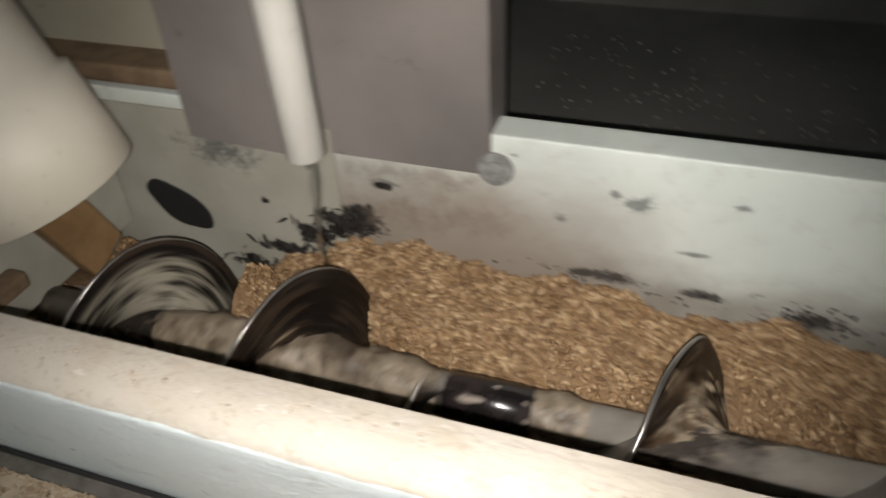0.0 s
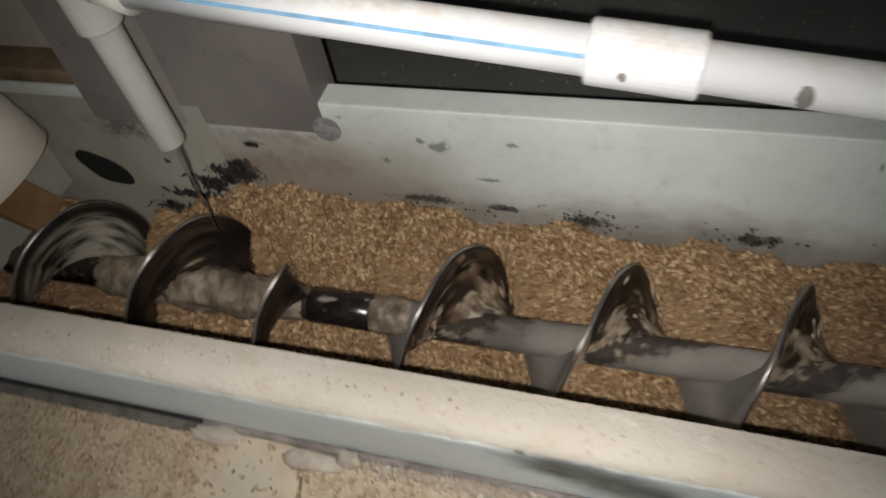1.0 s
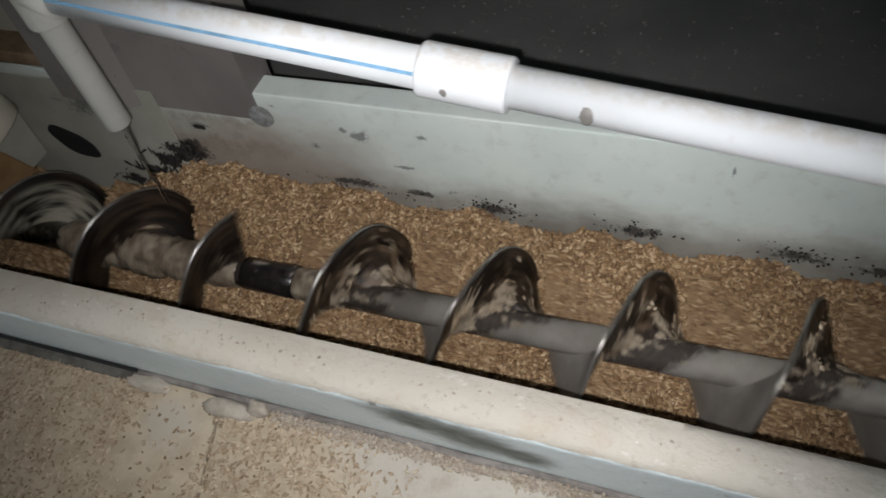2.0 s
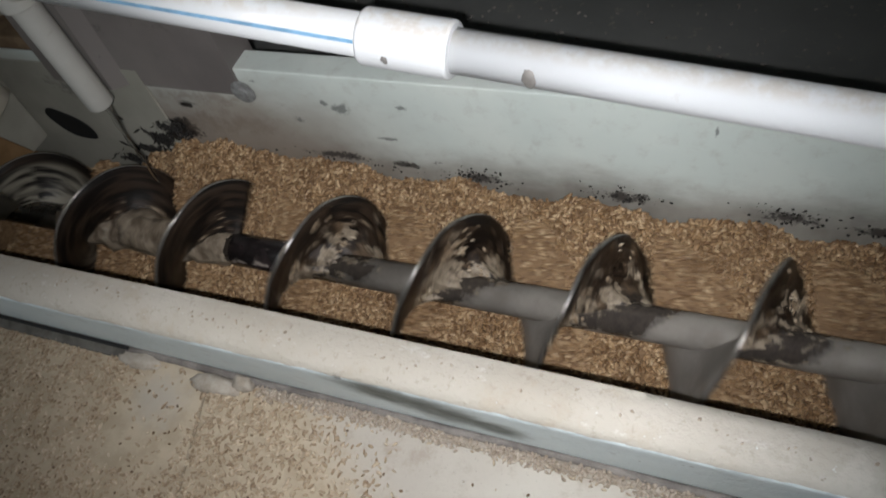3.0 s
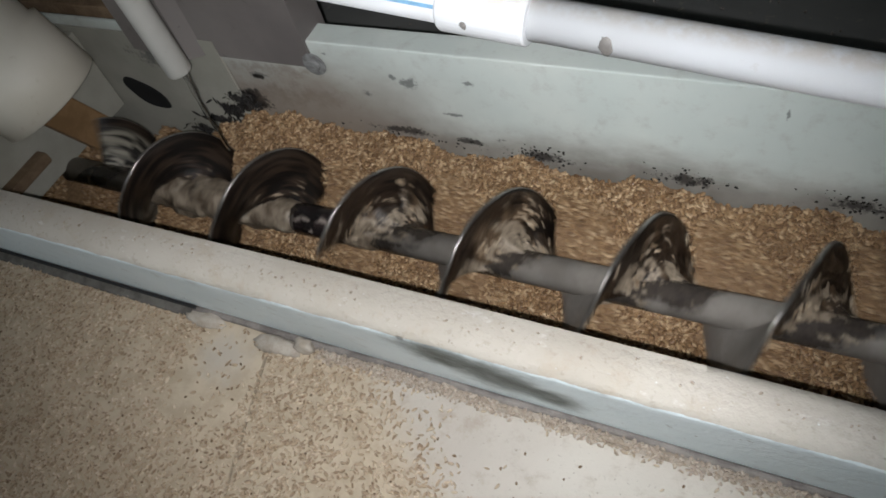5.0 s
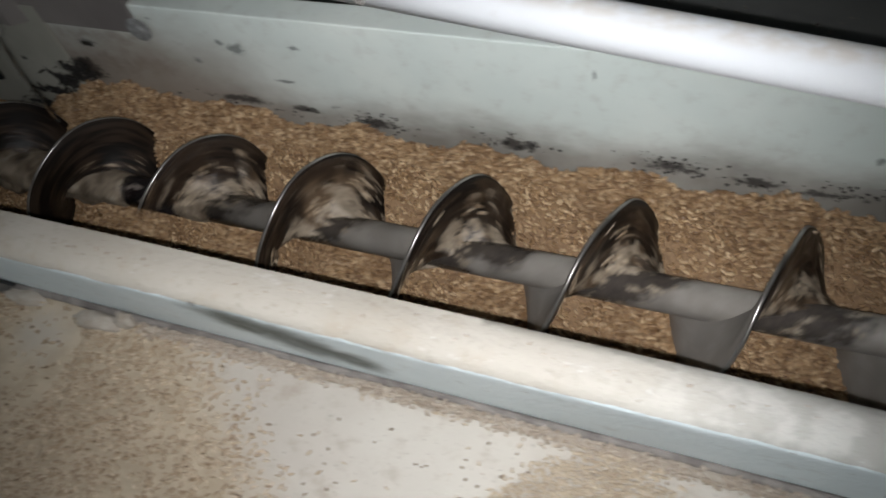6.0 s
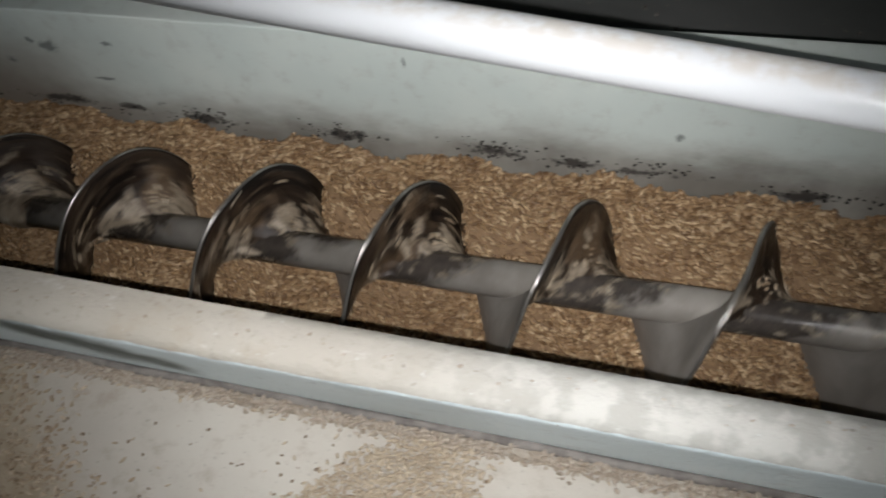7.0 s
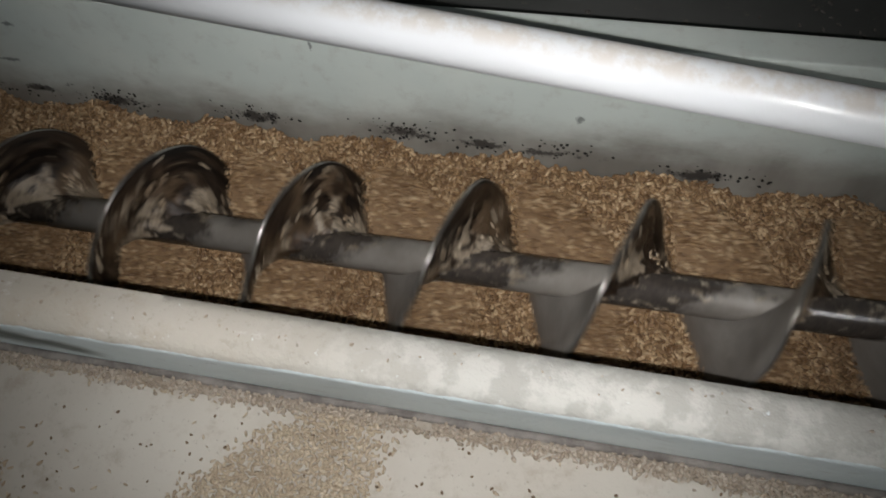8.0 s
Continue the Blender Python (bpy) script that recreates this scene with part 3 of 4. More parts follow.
# grimy strip at the foot of the rim face, the crevice's shade put into its colour
bm = bend([(x, 0.2632 - 0.0008 * math.sin(x * 40), 0.0012) for x in np.linspace(X0, X1, 130)], 0.0034, 8)
thing("base_strip", bm, SEAL, "grimy grey strip with painted crevice shade along the trough side's foot", "strip", "structure", smooth=True)
# towards the feed end a broader dark grey fillet with a black bar above it
bm = prism([(0.2545, -0.002), (0.2550, 0.0018), (0.2640, 0.0060), (0.2640, -0.002)], X0, -0.082, 0.0006)
thing("foot_fillet", bm, FILLET_GREY, "dark grey fillet along the trough's foot", "strip", "structure")
# the gap's shadow, drawn as a thin black bar
bm = bend([(x, 0.2622, 0.0062) for x in np.linspace(X0, -0.078, 60)], 0.0016, 6)
thing("foot_gap_shade", bm, SHADE_BLACK, "black bar for the shadow in the gap at the trough's foot", "seam", "structure")
# a low bank of dust against the strip
bm = bend([(x, 0.2585 + 0.0016 * noise.noise(Vector((x * 22, 0, 0))), -0.0012 + 0.0012 * noise.noise(Vector((x * 45, 3, 0)))) for x in np.linspace(0.05, 1.6, 320)], 0.0040, 8)
thing("dust_bank", bm, CEMENT, "low bank of beige dust along the trough's foot", "dust", "stuff", smooth=True)
for at, size, seed, note in (((0.034, 0.2575, 0.004), (0.0085, 0.006, 0.0085), 3, "small curled knob of dirty cement at the trough's foot"),
                             ((0.010, 0.2530, 0.0), (0.024, 0.0075, 0.0075), 5, "long low lump of dirty cement at the trough's foot"),
                             ((-0.066, 0.2570, 0.0), (0.022, 0.0080, 0.0045), 8, "flat ridge of dirty cement at the trough's foot")):
    thing("cement_lump", lump(at, size, seed, 0.28), CEMENT, note, "cement", group="cement lumps at the trough's foot", smooth=True)

# ---- water pipe above the trough
SLY, SLZ = -0.0243, -0.1014


def on_pipe(x):
    return Vector((x, 0.3477 + SLY * (x - 0.4), 0.2328 + SLZ * (x - 0.4)))


PR = 0.0109
pipe = new("water_pipe")
tagged(pipe, "white plastic water pipe with a blue stripe and a coupling", "pipe")
a, b, c, d = on_pipe(-0.06), on_pipe(0.172), on_pipe(0.2185), on_pipe(1.45)
part("pipe_run", lathe(a, b, [(0, PR), ((b - a).length, PR)], 36), PIPE, pipe, "white pipe with a blue stripe", True)
part("pipe_run", lathe(c, d, [(0, PR), ((d - c).length, PR)], 36), PIPE, pipe, "", True)
L = (c - b).length
part("coupling", lathe(b, c, [(-0.0005, PR), (0, 0.0134), (0.0012, 0.0142), (L - 0.0012, 0.0142), (L, 0.0134), (L + 0.0005, PR)], 36), PIPE, pipe,
     "thick white coupling", False)
# stripe on the side that faces the trough's front
bm = bmesh.new()
d1 = (b - a).normalized()
side = Vector((0, -1, 0.05)).normalized()
side = (side - side.dot(d1) * d1).normalized()
upv = d1.cross(side)
if upv.z < 0:
    upv = -upv
rows = []
for p in (a, b):
    rows.append([bm.verts.new(p + (PR + 0.0002) * (math.cos(t) * side + math.sin(t) * upv)) for t in np.linspace(0.24, 0.42, 5)])
    rows.append([bm.verts.new(p + (PR - 0.0006) * (math.cos(t) * side + math.sin(t) * upv)) for t in np.linspace(0.24, 0.42, 5)])
for i in range(4):
    bm.faces.new((rows[0][i], rows[0][i + 1], rows[2][i + 1], rows[2][i]))
bmesh.ops.recalc_face_normals(bm, faces=bm.faces)
part("stripe", bm, BLUE, pipe, "thin blue stripe")
for sx, sc, r0 in ((0.258, 0.0045, PR), (0.188, 0.0025, 0.0142)):
    p = on_pipe(sx)
    bm = lump(p + side * (r0 - 0.0012) - upv * 0.001, (sc, 0.0017, sc * 1.1), 11 + sx, 0.3)
    part("smudge", bm, SMUDGE, pipe, "grey smudge of dirt", True)

# drip pipe that hangs from the elbow
noz = Vector((-0.133, 0.413, 0.123))
ndir = Vector((-0.004, -0.04, 1.0)).normalized()
drip = new("drip_pipe")
tagged(drip, "white plastic pipe dripping water onto the screw", "pipe")
part("tube", lathe(noz, noz + ndir * 0.15, [(0.03, PR - 0.002), (0.0, PR - 0.002), (0, PR - 0.0004), (0.0006, PR), (0.15, PR)], 32, close=False), DULLPIPE, drip, "", True)
part("socket", lathe(noz + ndir * 0.098, noz + ndir * 0.148, [(0, PR), (0.0004, 0.0142), (0.0015, 0.0148), (0.0485, 0.0148), (0.05, 0.014)], 32), DULLPIPE, drip, "wider white socket")
top = noz + ndir * 0.145
part("elbow", bend([top, top + Vector((0.001, -0.002, 0.012)), top + Vector((0.006, -0.006, 0.019)), top + Vector((0.016, -0.012, 0.021)), a + Vector((-0.010, 0.004, 0.002)), a + Vector((0.012, 0, -0.0012))],
                   0.0142, 24), DULLPIPE, drip, "white elbow fitting", True)
# the stream: a thin wavering rope of water
W = Mat("water", 0.05)
W.b.inputs["Transmission Weight"].default_value = 1.0
W.b.inputs["IOR"].default_value = 1.33
pts = []
for i in range(24):
    s = i / 23
    pts.append((noz.x - 0.001 + 0.0018 * math.sin(s * 7), noz.y + 0.002 + 0.0012 * math.cos(s * 9), noz.z + 0.002 - s * 0.098))
bm = bend(pts, [0.0034 * (1 - 0.55 * min(1, i / 10)) + 0.0004 * math.sin(i * 1.3) for i in range(24)], 10)
thing("water_stream", bm, W.m, "thin clear stream of water falling from the pipe", "water", smooth=True)

# ---- the cream feed pipe at the end
ch = new("feed_pipe")
tagged(ch, "wide cream plastic feed pipe with an open end", "pipe")
cb, ct = Vector((-0.308, 0.394, 0.083)), Vector((-0.42, 0.365, 0.40))
Lc = (ct - cb).length
part("pipe_wall", lathe(cb, ct, [(0.05, 0.055 - 0.004), (0, 0.055 - 0.004), (-0.001, 0.055 - 0.002), (0, 0.055), (0.062, 0.055), (0.064, 0.055 - 0.005), (Lc, 0.055 - 0.005)], 56, close=False),
     CHUTE, ch, "", True)
bm = box(-0.006, 0.006, -0.018, 0.018, -0.036, 0.036, 0.002)
bm.transform(pose(-0.316, 0.404, 0.044, 0, 0, 0) @ pose(0, 0, 0, 24, 0, 0))
thing("board", bm, WOOD, "brown wooden strip under the feed pipe", "board")
# slot in the sheet: a black disc stands for the shaded hole
bm = lathe((-0.284, 0.4716, 0.025), (-0.284, 0.4702, 0.025), [(0, 0.011), (0.001, 0.0105)], 28)
for v in bm.verts:
    k = 1 + 0.25 * noise.noise(v.co * 90)
    v.co.x = -0.284 + (v.co.x + 0.284) * 2.3 * k
    v.co.z = 0.025 + (v.co.z - 0.025) * 1.6 * k - 0.4 * (v.co.x + 0.284)
thing("slot", bm, SHADE_BLACK, "slot in the white sheet, its dark inside painted on a disc", "slot", "structure")
thing("end_wall", box(-0.345, -0.333, 0.27, 0.4712, 0.002, 0.100, 0.002), END, "white painted plate closing the trough's feed end", "plate", "structure")
thing("end_rail", box(-0.333, -0.318, 0.292, 0.36, 0.030, 0.042, 0.003), RUST, "dirt-crusted rail on the end plate", "rail", "structure")


# ---- the screw
def helix(a0, a1, r0, r1, x_at, thick, mats, steps_turn=56):
    """A flight: a ribbon wound from angle a0 to a1, with both faces and a rounded edge. x_at(angle): its place along the axis."""
    bm = bmesh.new()
    n = max(2, int((a1 - a0) / (2 * math.pi) * steps_turn))
    rad = [r0, r0 + (r1 - r0) * 0.33, r0 + (r1 - r0) * 0.66, r1 - 0.0008, r1]
    prev = None
    for i in range(n + 1):
        t = a0 + (a1 - a0) * i / n
        x = x_at(t)
        wob = 0.0012 * math.sin(t * 1.7) + 0.0008 * math.sin(t * 5.1 + 1)
        loop = []
        for k, r in enumerate(rad):
            h = thick / 2 * (1.0 if k < 3 else (0.9 if k == 3 else 0.35))
            loop.append((r, h))
        ring = [bm.verts.new((x - h + wob * (r / r1), r * math.cos(t), r * math.sin(t))) for r, h in loop]
        ring += [bm.verts.new((x + h + wob * (r / r1), r * math.cos(t), r * math.sin(t))) for r, h in loop[::-1]]
        if prev:
            m = len(ring)
            for k in range(m - 1):
                f = bm.faces.new((prev[k], prev[k + 1], ring[k + 1], ring[k]))
                f.material_index = 2 if k in (3, 4, 5) else (1 if k > 5 else 0)
                f.smooth = True
        else:
            bm.faces.new(ring)
        prev = ring
    bm.faces.new(prev[::-1])
    bmesh.ops.recalc_face_normals(bm, faces=bm.faces)
    return bm


# thread: x falls as the angle (back -> top -> front) grows
def x_at(t):
    return -PITCH * t / (2 * math.pi)


auger = new("screw_conveyor")
tagged(auger, "steel screw conveyor, its flights smeared with wet brown meal", "conveyor")
auger.location = (0, AY, AZ)
part("shaft", lathe((-0.34, 0, 0), (X1, 0, 0), [(0, SR), (X1 + 0.34, SR)], 40), SHAFT, auger, "grey steel shaft streaked with meal", True)
GAP0, GAP1 = -0.13, 0.41          # the bare stretch between the two lengths of flight, in turns of the thread
part("flight", helix(-24.4 * 2 * math.pi, GAP0 * 2 * math.pi, SR - 0.001, AR, x_at, 0.0032, None), [STEEL, MASH, WORN], auger, "steel flight, clean grey behind, wet brown in front")
part("flight", helix(GAP1 * 2 * math.pi, 2.62 * 2 * math.pi, SR - 0.001, AR, x_at, 0.0032, None), [DARKSTEEL, MASH, WORN], auger, "darker wet flight at the feed end")
part("sleeve", lathe((-0.045, 0, 0), (0.007, 0, 0), [(0, SR), (0.001, SR + 0.0012), (0.051, SR + 0.0012), (0.052, SR)], 36), SLEEVE, auger, "black wet sleeve on the shaft", True)
def coat(x0, x1, r0, r1, seed):
    n, seg = 40, 40
    bm = lathe((x0, 0, 0), (x1, 0, 0), [((x1 - x0) * i / n, SR - 0.001) for i in range(n + 1)], seg)
    for v in bm.verts:
        s = (v.co.x - x0) / (x1 - x0)
        d = Vector((0, v.co.y, v.co.z)).normalized()
        k = 0.5 + 0.5 * noise.noise(Vector((v.co.x * 60, d.y * 1.6 + seed, d.z * 1.6))) + 0.3 * noise.noise(Vector((v.co.x * 200, d.y * 5, d.z * 5 + seed)))
        r = SR - 0.001 + (r0 + (r1 - r0) * s) * max(0.0, k) * math.sin(math.pi * min(1, max(0, s))) ** 0.4
        v.co.y, v.co.z = d.y * r, d.z * r
    return bm


part("mash_crust", coat(-0.245, -0.046, 0.015, 0.010, 1), MEAL, auger, "thick crust of wet beige meal round the shaft", True)
part("mash_crust", coat(0.004, 0.040, 0.005, 0.004, 4), MEAL, auger, "crust of wet beige meal round the shaft", True)


def clinging_mash(t0, t1, seed):
    """Mash caked on the pushing side of a flight: a ragged fillet along the shaft, thinning and broken towards the edge."""
    bm = bmesh.new()
    n = int((t1 - t0) / (2 * math.pi) * 90)
    rows = 15
    prev = None
    for i in range(n + 1):
        t = t0 + (t1 - t0) * i / n
        along = 0.5 + 0.9 * noise.noise(Vector((t * 0.8, seed, 0.0))) + 0.5 * noise.noise(Vector((t * 2.6, seed, 4.0)))
        foot = 0.006 + 0.016 * max(0.0, along)
        ring = []
        for k in range(rows + 1):
            s = k / rows
            r = SR - 0.0015 + (AR - 0.0012 - SR) * s
            lumpy = noise.noise(Vector((t * 2.2, r * 75, seed))) + 0.6 * noise.noise(Vector((t * 6.0, r * 190, seed + 2.0)))
            h = foot * math.exp(-(r - SR) / 0.0065) * (1 + 0.5 * lumpy) + 0.0030 * lumpy + 0.0004
            if k == rows:
                h = min(h, 0.0)
            elif k == rows - 1:
                r += 0.002 * max(0.0, lumpy)
            ring.append(bm.verts.new((x_at(t) + 0.0010 + max(h, -0.0012), r * math.cos(t), r * math.sin(t))))
        if prev:
            for k in range(rows):
                bm.faces.new((prev[k], ring[k], ring[k + 1], prev[k + 1]))
        prev = ring
    return bm


part("clinging_mash", clinging_mash(-9.5 * 2 * math.pi, GAP0 * 2 * math.pi, 3.0), WETMASH, auger, "wet brown-black mash with pale smears caked on the flight", True)
# meal and kernels stuck to the pushing side
pl = []
for t in np.arange(-9 * 2 * math.pi, 3 * 2 * math.pi, 0.018):
    if t > GAP0 * 2 * math.pi:
        continue
    for _ in range(2):
        r = SR + (AR - SR) * rng.beta(0.9, 1.6)
        if noise.noise(Vector((t * 0.9, r * 60, 2.0))) + 0.25 * rng.normal() < 0.42:
            continue
        pl.append((x_at(t) + 0.0022 + 0.012 * max(0, 1 - (r - SR) / 0.012) * rng.random(), r * math.cos(t), r * math.sin(t)))
ker = kernels("stuck_grain", TANGRAIN, np.array(pl), 0.8, 0.0029, 0.0014)
ker.parent = auger
tagged(ker, "wet grain and meal stuck to the flights", kind="stuff")


# ---- grain
def wall_level(x):
    z = np.interp(x, [-0.75, -0.26, -0.20, -0.145, -0.10, 0.1, 0.3, 0.45, 0.65, 1.5], [-0.07, -0.045, -0.012, 0.022, 0.020, 0.006, 0.0, -0.003, -0.009, -0.018])
    amp = np.interp(x, [-0.1, 0.12], [0.0025, 0.0065])
    return z - amp * np.cos((x - 0.197) * 2 * math.pi / 0.1125) + 0.0025 * np.sin(x * 131 + 2) + 0.0012 * np.sin(x * 311)


def level(x, y):
    """Height of the heap: banked against the back wall, scooped out by the screw."""
    k = np.interp(y, [0.27, 0.30, 0.34, 0.375, 0.40, 0.425, 0.45, 0.478], [-0.045, -0.048, -0.053, -0.050, -0.036, -0.018, -0.006, 0.0])
    w = np.interp(y, [0.33, 0.43, 0.465], [0.1, 0.5, 1.0])
    h = k + wall_level(x) * w
    h = h + 0.004 * np.sin(x * 57 + y * 30) * np.interp(y, [0.36, 0.40, 0.45], [0.3, 1, 0.4])
    return np.maximum(h, -0.072)


nx, ny = 560, 44
xs, ys = np.linspace(X0 + 0.02, X1 - 0.02, nx), np.linspace(0.285, 0.4755, ny)
bm = bmesh.new()
grid = [[bm.verts.new((x, y, float(level(x, y)) - 0.0022)) for y in ys] for x in xs]
for i in range(nx - 1):
    for j in range(ny - 1):
        bm.faces.new((grid[i][j], grid[i + 1][j], grid[i + 1][j + 1], grid[i][j + 1]))
heap = thing("grain_heap", bm, BED, "heap of golden-brown barley banked against the trough wall", "grain", "stuff", smooth=True)
N = 50000
px = rng.uniform(-0.36, 0.98, N)
py = 0.288 + (0.4745 - 0.288) * rng.random(N) ** 0.8
pz = level(px, py) + rng.uniform(-0.0022, 0.0018, N)
ker = kernels("kernels", GRAIN, np.stack([px, py, pz], 1), 0.5, 0.0031, 0.0015, 0.4)
ker.parent = heap
tagged(ker, "golden-brown barley kernels", kind="stuff")

# the grain that each flight pushes before it: one wave to a pitch, at the flights' own pace
flow = new("moving_grain")
tagged(flow, "waves of barley dragged along by the turning screw", "grain", kind="stuff")
REACH = ([0.295, 0.33, 0.3787, 0.40, 0.425, 0.445, 0.452], [0.40, 0.50, 0.72, 0.72, 0.60, 0.36, 0.2])


def flight_x(y):
    """Where a flight cuts the grain at depth y, at rest."""
    return -PITCH * np.arctan2(-0.030, y - AY) / (2 * math.pi)


def wave(p, y):
    """Height of the pushed grain, p = 0 at the flight to 1 at the wave's end."""
    side = np.interp(y, [0.29, 0.305, 0.34, 0.40, 0.42, 0.455], [-0.004, 0.002, 0.003, 0.007, 0.009, -0.003])
    return level(0.35, y) + side * np.sqrt(np.clip(1.0 - p, 0, 1)) + 0.002 - 0.0065 * p ** 3


FIRST, WAVES = -18, 28
gy = np.linspace(0.292, 0.452, 26)
bm = bmesh.new()
for k in range(WAVES):
    rows = []
    for y in gy:
        reach = float(np.interp(y, *REACH)) * PITCH * (1 + 0.12 * noise.noise(Vector((k * 1.7, y * 40, 1))))
        rows.append([bm.verts.new((float(flight_x(y)) + (FIRST + k) * PITCH + p * reach, y, float(wave(p, y)) - 0.0012)) for p in np.linspace(0, 1, 15)])
    for a, b in zip(rows, rows[1:]):
        for q in range(14):
            bm.faces.new((a[q], a[q + 1], b[q + 1], b[q]))
part("wave", bm, BED, flow, "", True)
N = 1150 * WAVES
k = rng.integers(0, WAVES, N)
py = rng.uniform(0.293, 0.452, N)
pp = rng.uniform(0.02, 1.0, N)
px = flight_x(py) + (FIRST + k) * PITCH + pp * np.interp(py, *REACH) * PITCH
ker = kernels("kernels", GRAIN, np.stack([px, py, wave(pp, py) + rng.uniform(-0.0014, 0.0014, N)], 1), 0.35, 0.0032, 0.0014, 0.35, yaw=rng.normal(-0.25, 0.45, N))
ker.parent = flow
tagged(ker, "golden-brown barley kernels", kind="stuff")


# ---- spilled grain on the floor and the rim
def scatter(n, dens, x0, x1, y0, y1, z=0.001):
    out = []
    while len(out) < n:
        x, y = rng.uniform(x0, x1), rng.uniform(y0, y1)
        if rng.random() < dens(x, y):
            out.append((x, y, z + rng.uniform(0, 0.0012)))
    return np.array(out)


def spill(x, y):
    n = 0.5 + 0.5 * noise.noise(Vector((x * 14, y * 14, 5)))
    d = 1.1 / (1 + math.exp(min(60.0, (x - 0.118 - 1.1 * (0.245 - y)) * 70)))
    d += 0.5 * math.exp(-(((y - 0.2555) / 0.004) ** 2)) * (1 if x > 0.05 else 0.35)
    if -0.062 < x < 0.006 and y > 0.175:
        d *= 0.12
    return d * (0.35 + 0.8 * n) + 0.012


lying = scatter(23000, spill, -0.45, 0.85, -0.02, 0.2605, 0.0002)
tan = lying[:, 0] + 0.03 * rng.normal(size=len(lying)) < 0.15 + 1.1 * (0.245 - lying[:, 1])
def patch(x, y):
    n = noise.noise(Vector((x * 26, y * 26, 8)))
    left, right = x - 0.371 + 0.97 * (0.25 - y), 0.424 + 0.1 * (0.25 - y) - x
    return 1.0 if min(left, right) + 0.014 * n + 0.005 * rng.normal() > 0 else 0.0


swept = scatter(6500, patch, 0.24, 0.46, 0.12, 0.255, 0.0002)
swept[:, 2] += 0.0014 * rng.random(len(swept))
heap2 = kernels("swept_grain", DRYGRAIN, swept, 0.25, 0.0018, 0.0010, 0.5)
tagged(heap2, "patch of pale grain swept together on the floor", "grain", kind="stuff")
old = kernels("trodden_grain", TANGRAIN, lying[tan], 0.14, 0.0022, 0.0010, 0.45)
tagged(old, "brownish trodden grain lying thick on the floor", "grain", kind="stuff")
sp = kernels("spilled_grain", DRYGRAIN, lying[~tan], 0.12, 0.0021, 0.0009, 0.4)
tagged(sp, "pale dusty grain spilled on the concrete floor", "grain", kind="stuff")
bits = kernels("floor_crumbs", RUST, scatter(800, lambda x, y: 0.5, -0.45, 0.85, -0.02, 0.26, 0.0005), 0.3, 0.0013, 0.0009)
tagged(bits, "small dark crumbs and dirt on the floor", "dirt", kind="stuff")

def foot_bank(x, y):
    return math.exp(-(((y - 0.2565) / 0.0038) ** 2)) * (0.35 + 0.65 * (noise.noise(Vector((x * 30, 0, 1))) > -0.25))


banked = scatter(3600, foot_bank, 0.045, 0.85, 0.235, 0.2625, 0.0008)
banked[:, 2] += 0.0032 * np.exp(-(((banked[:, 1] - 0.258) / 0.0035) ** 2)) * rng.random(len(banked))
cr = kernels("foot_crumbs", HUSK, banked, 0.4, 0.0015, 0.0010, 0.9)
tagged(cr, "pale crumbs and husks lying along the trough's foot", "dirt", kind="stuff")

rim_bits = scatter(130, lambda x, y: 0.35 + 0.65 * (x < 0.3), -0.4, 0.9, 0.2475, 0.2585, 0.1158)
rc = kernels("rim_crumbs", HUSK, rim_bits, 0.2, 0.0009, 0.0006, 0.9)
tagged(rc, "tiny crumbs and husks lying on the trough's rim", "dirt", kind="stuff")

# soot: flakes on the back wall over each hump of grain, and peeling scorched paint at the feed end
soot = []
for sx, sz, rx, rz, count in ((0.148, 0.015, 0.018, 0.0055, 150), (0.272, 0.015, 0.018, 0.005, 140), (0.391, 0.014, 0.019, 0.006, 150),
                              (0.452, 0.006, 0.012, 0.004, 30), (0.513, 0.010, 0.016, 0.005, 60), (0.622, 0.003, 0.022, 0.004, 70), (0.02, 0.017, 0.03, 0.003, 40), (0.085, 0.012, 0.015, 0.003, 30)):
    for _ in range(int(count * 0.5)):
        soot.append((sx + rng.normal(0, rx), 0.4762, sz + rng.normal(0, rz)))
sf = kernels("soot_flakes", SOOT, np.array(soot), 0.9, 0.0013, 0.0009, 0.95)
tagged(sf, "clusters of black soot flakes on the trough's back wall", "soot", kind="stuff")
peel = []
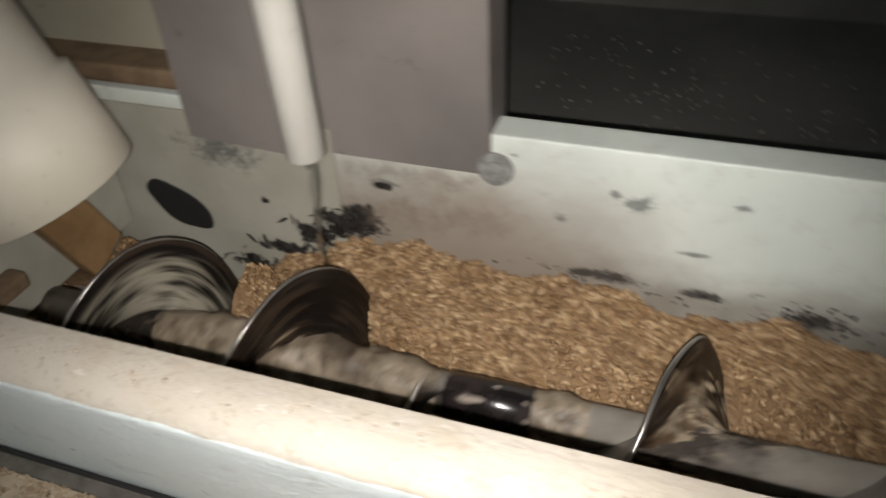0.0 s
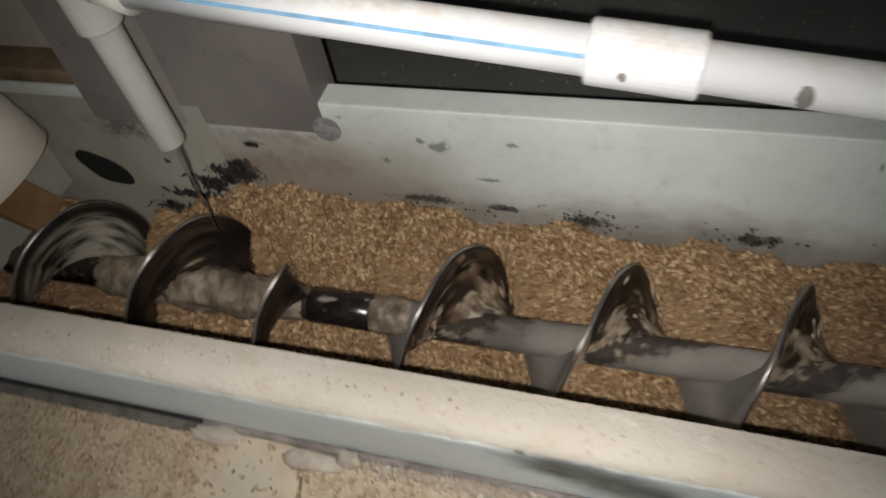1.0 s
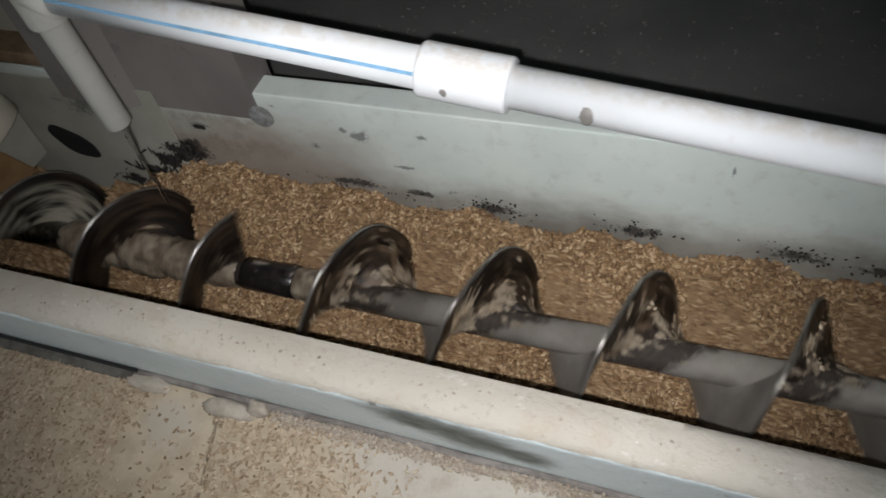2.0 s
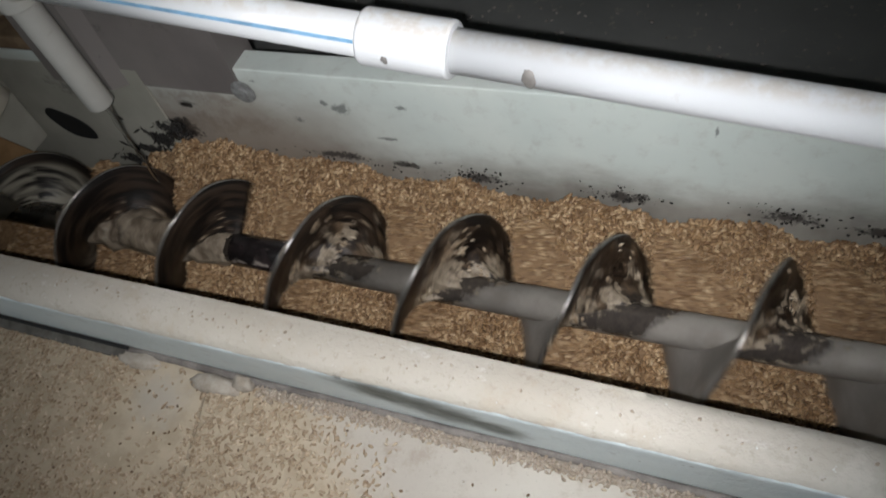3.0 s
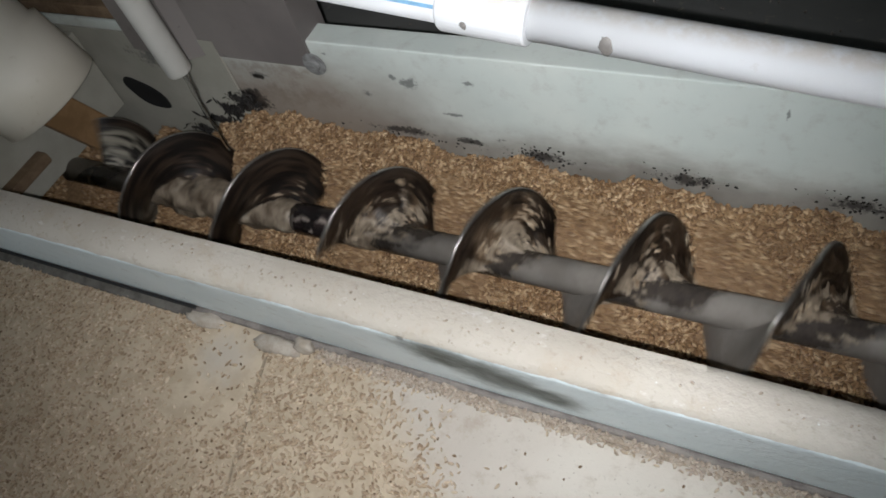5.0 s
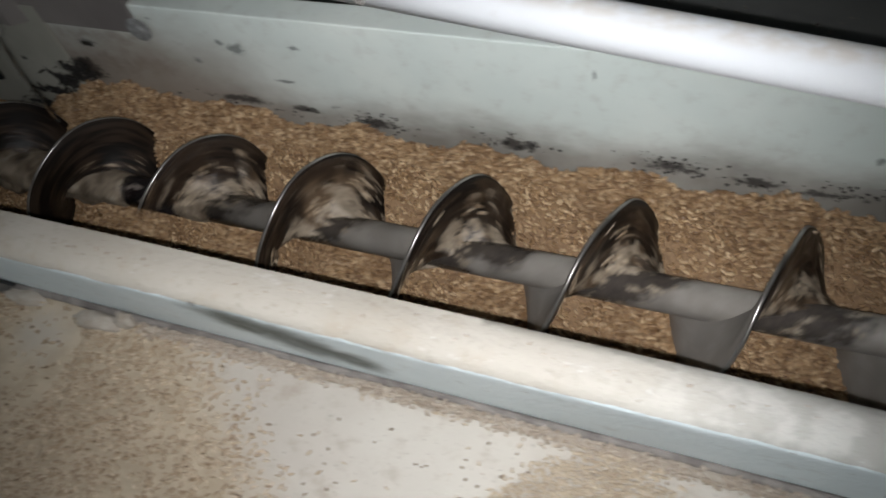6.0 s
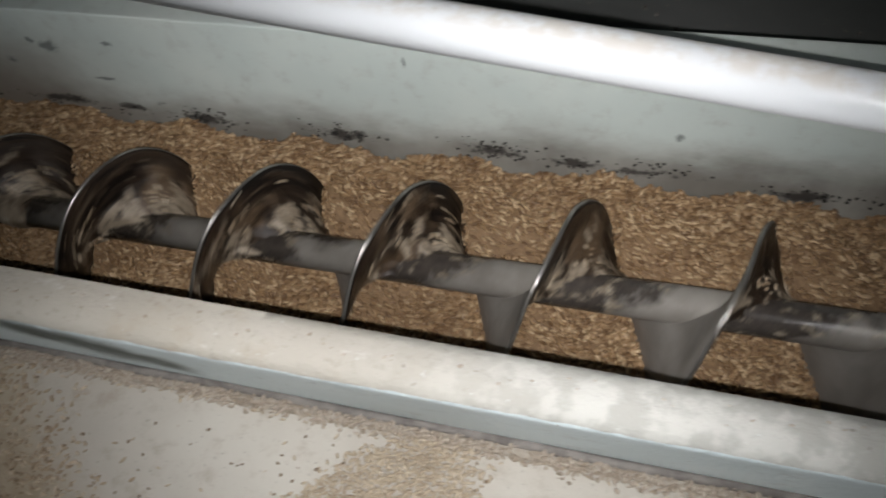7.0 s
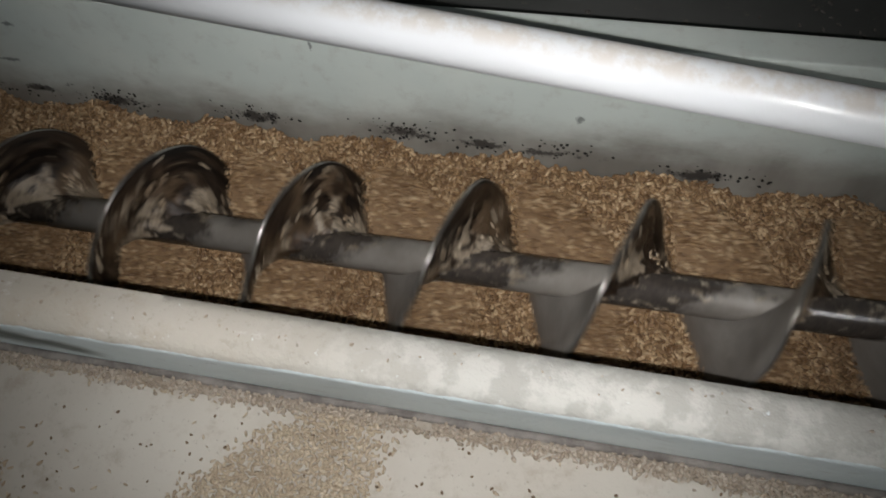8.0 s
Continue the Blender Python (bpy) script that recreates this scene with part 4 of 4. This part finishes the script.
for sx, sz, rx, rz, count in ((-0.149, 0.034, 0.010, 0.005, 60), (-0.172, 0.020, 0.009, 0.005, 45), (-0.200, 0.002, 0.014, 0.003, 40), (-0.232, -0.018, 0.014, 0.003, 40)):
    for _ in range(count):
        peel.append((sx + rng.normal(0, rx), 0.4728 - 0.002 * rng.random(), sz + rng.normal(0, rz)))
pf = kernels("scorched_flakes", SOOT, np.array(peel), 1.3, 0.0042, 0.0009, 0.9)
tagged(pf, "black scorched paint flakes peeling from the white sheet", "paint", kind="stuff")

pit = kernels("pit_crumbs", SEAL, scatter(700, lambda x, y: 0.35 + 0.6 * noise.noise(Vector((x * 9, y * 9, 3))), -0.1, 1.3, 0.535, 1.0, -0.0295), 0.2, 0.0028, 0.0015)
tagged(pit, "dull crumbs and grain scattered over the dark floor behind", "dirt", kind="stuff")

# ---- the small lamp carried with the camera
lamp = new("camera_lamp")
tagged(lamp, "small bright white lamp carried beside the camera", "lamp")
# unseen cup added to narrow the beam, so light weakens off its axis
part("housing", lathe((0, 0, -0.006), (0, 0, 0.008), [(0.0068, 0.0023), (-0.002, 0.0049), (-0.0023, 0.0085), (0.014, 0.0085), (0.014, 0.001)], 28, close=False), BLACK, lamp, "unseen black cup added to narrow the lamp's beam")
G = Mat("lamp_glow", 0.5)
G.b.inputs["Emission Color"].default_value = (0.970, 0.955, 0.942, 1)
G.b.inputs["Emission Strength"].default_value = LAMP_GLOW
part("lens", lathe((0, 0, 0.001), (0, 0, -0.001), [(0, 0.0022), (0.001, 0.0022), (0.0015, 0.0016)], 20), G.m, lamp, "glowing white lens")

# ---- what moves
TURNS = [(0, 0.945), (0.5, 1.92), (1.0, 2.865), (1.5, 3.85), (3.0, 6.665), (3.5, 7.615), (4.0, 8.60), (5.5, 11.52), (6.0, 12.505), (6.5, 13.42), (7.0, 14.365), (7.5, 15.34), (8.0, 16.30)]     # seconds, turns of the screw


def motions():
    rows = []
    t = 0.0
    while t < 8.0001:
        a = np.interp(t, [r[0] for r in TURNS], [r[1] for r in TURNS])
        rows.append((t, pose(0, AY, AZ, 360 * a, 0, 0)))
        t += 0.1
    walk(auger, rows)
    walk(flow, [(t, pose(PITCH * a, 0, 0)) for t, a in TURNS])
    walk(lamp, [(t, look(eye, target, roll) @ pose(-0.006, -0.0100, 0.012, 0.5, 0.5, 0)) for t, eye, target, roll in PATH])


motions()
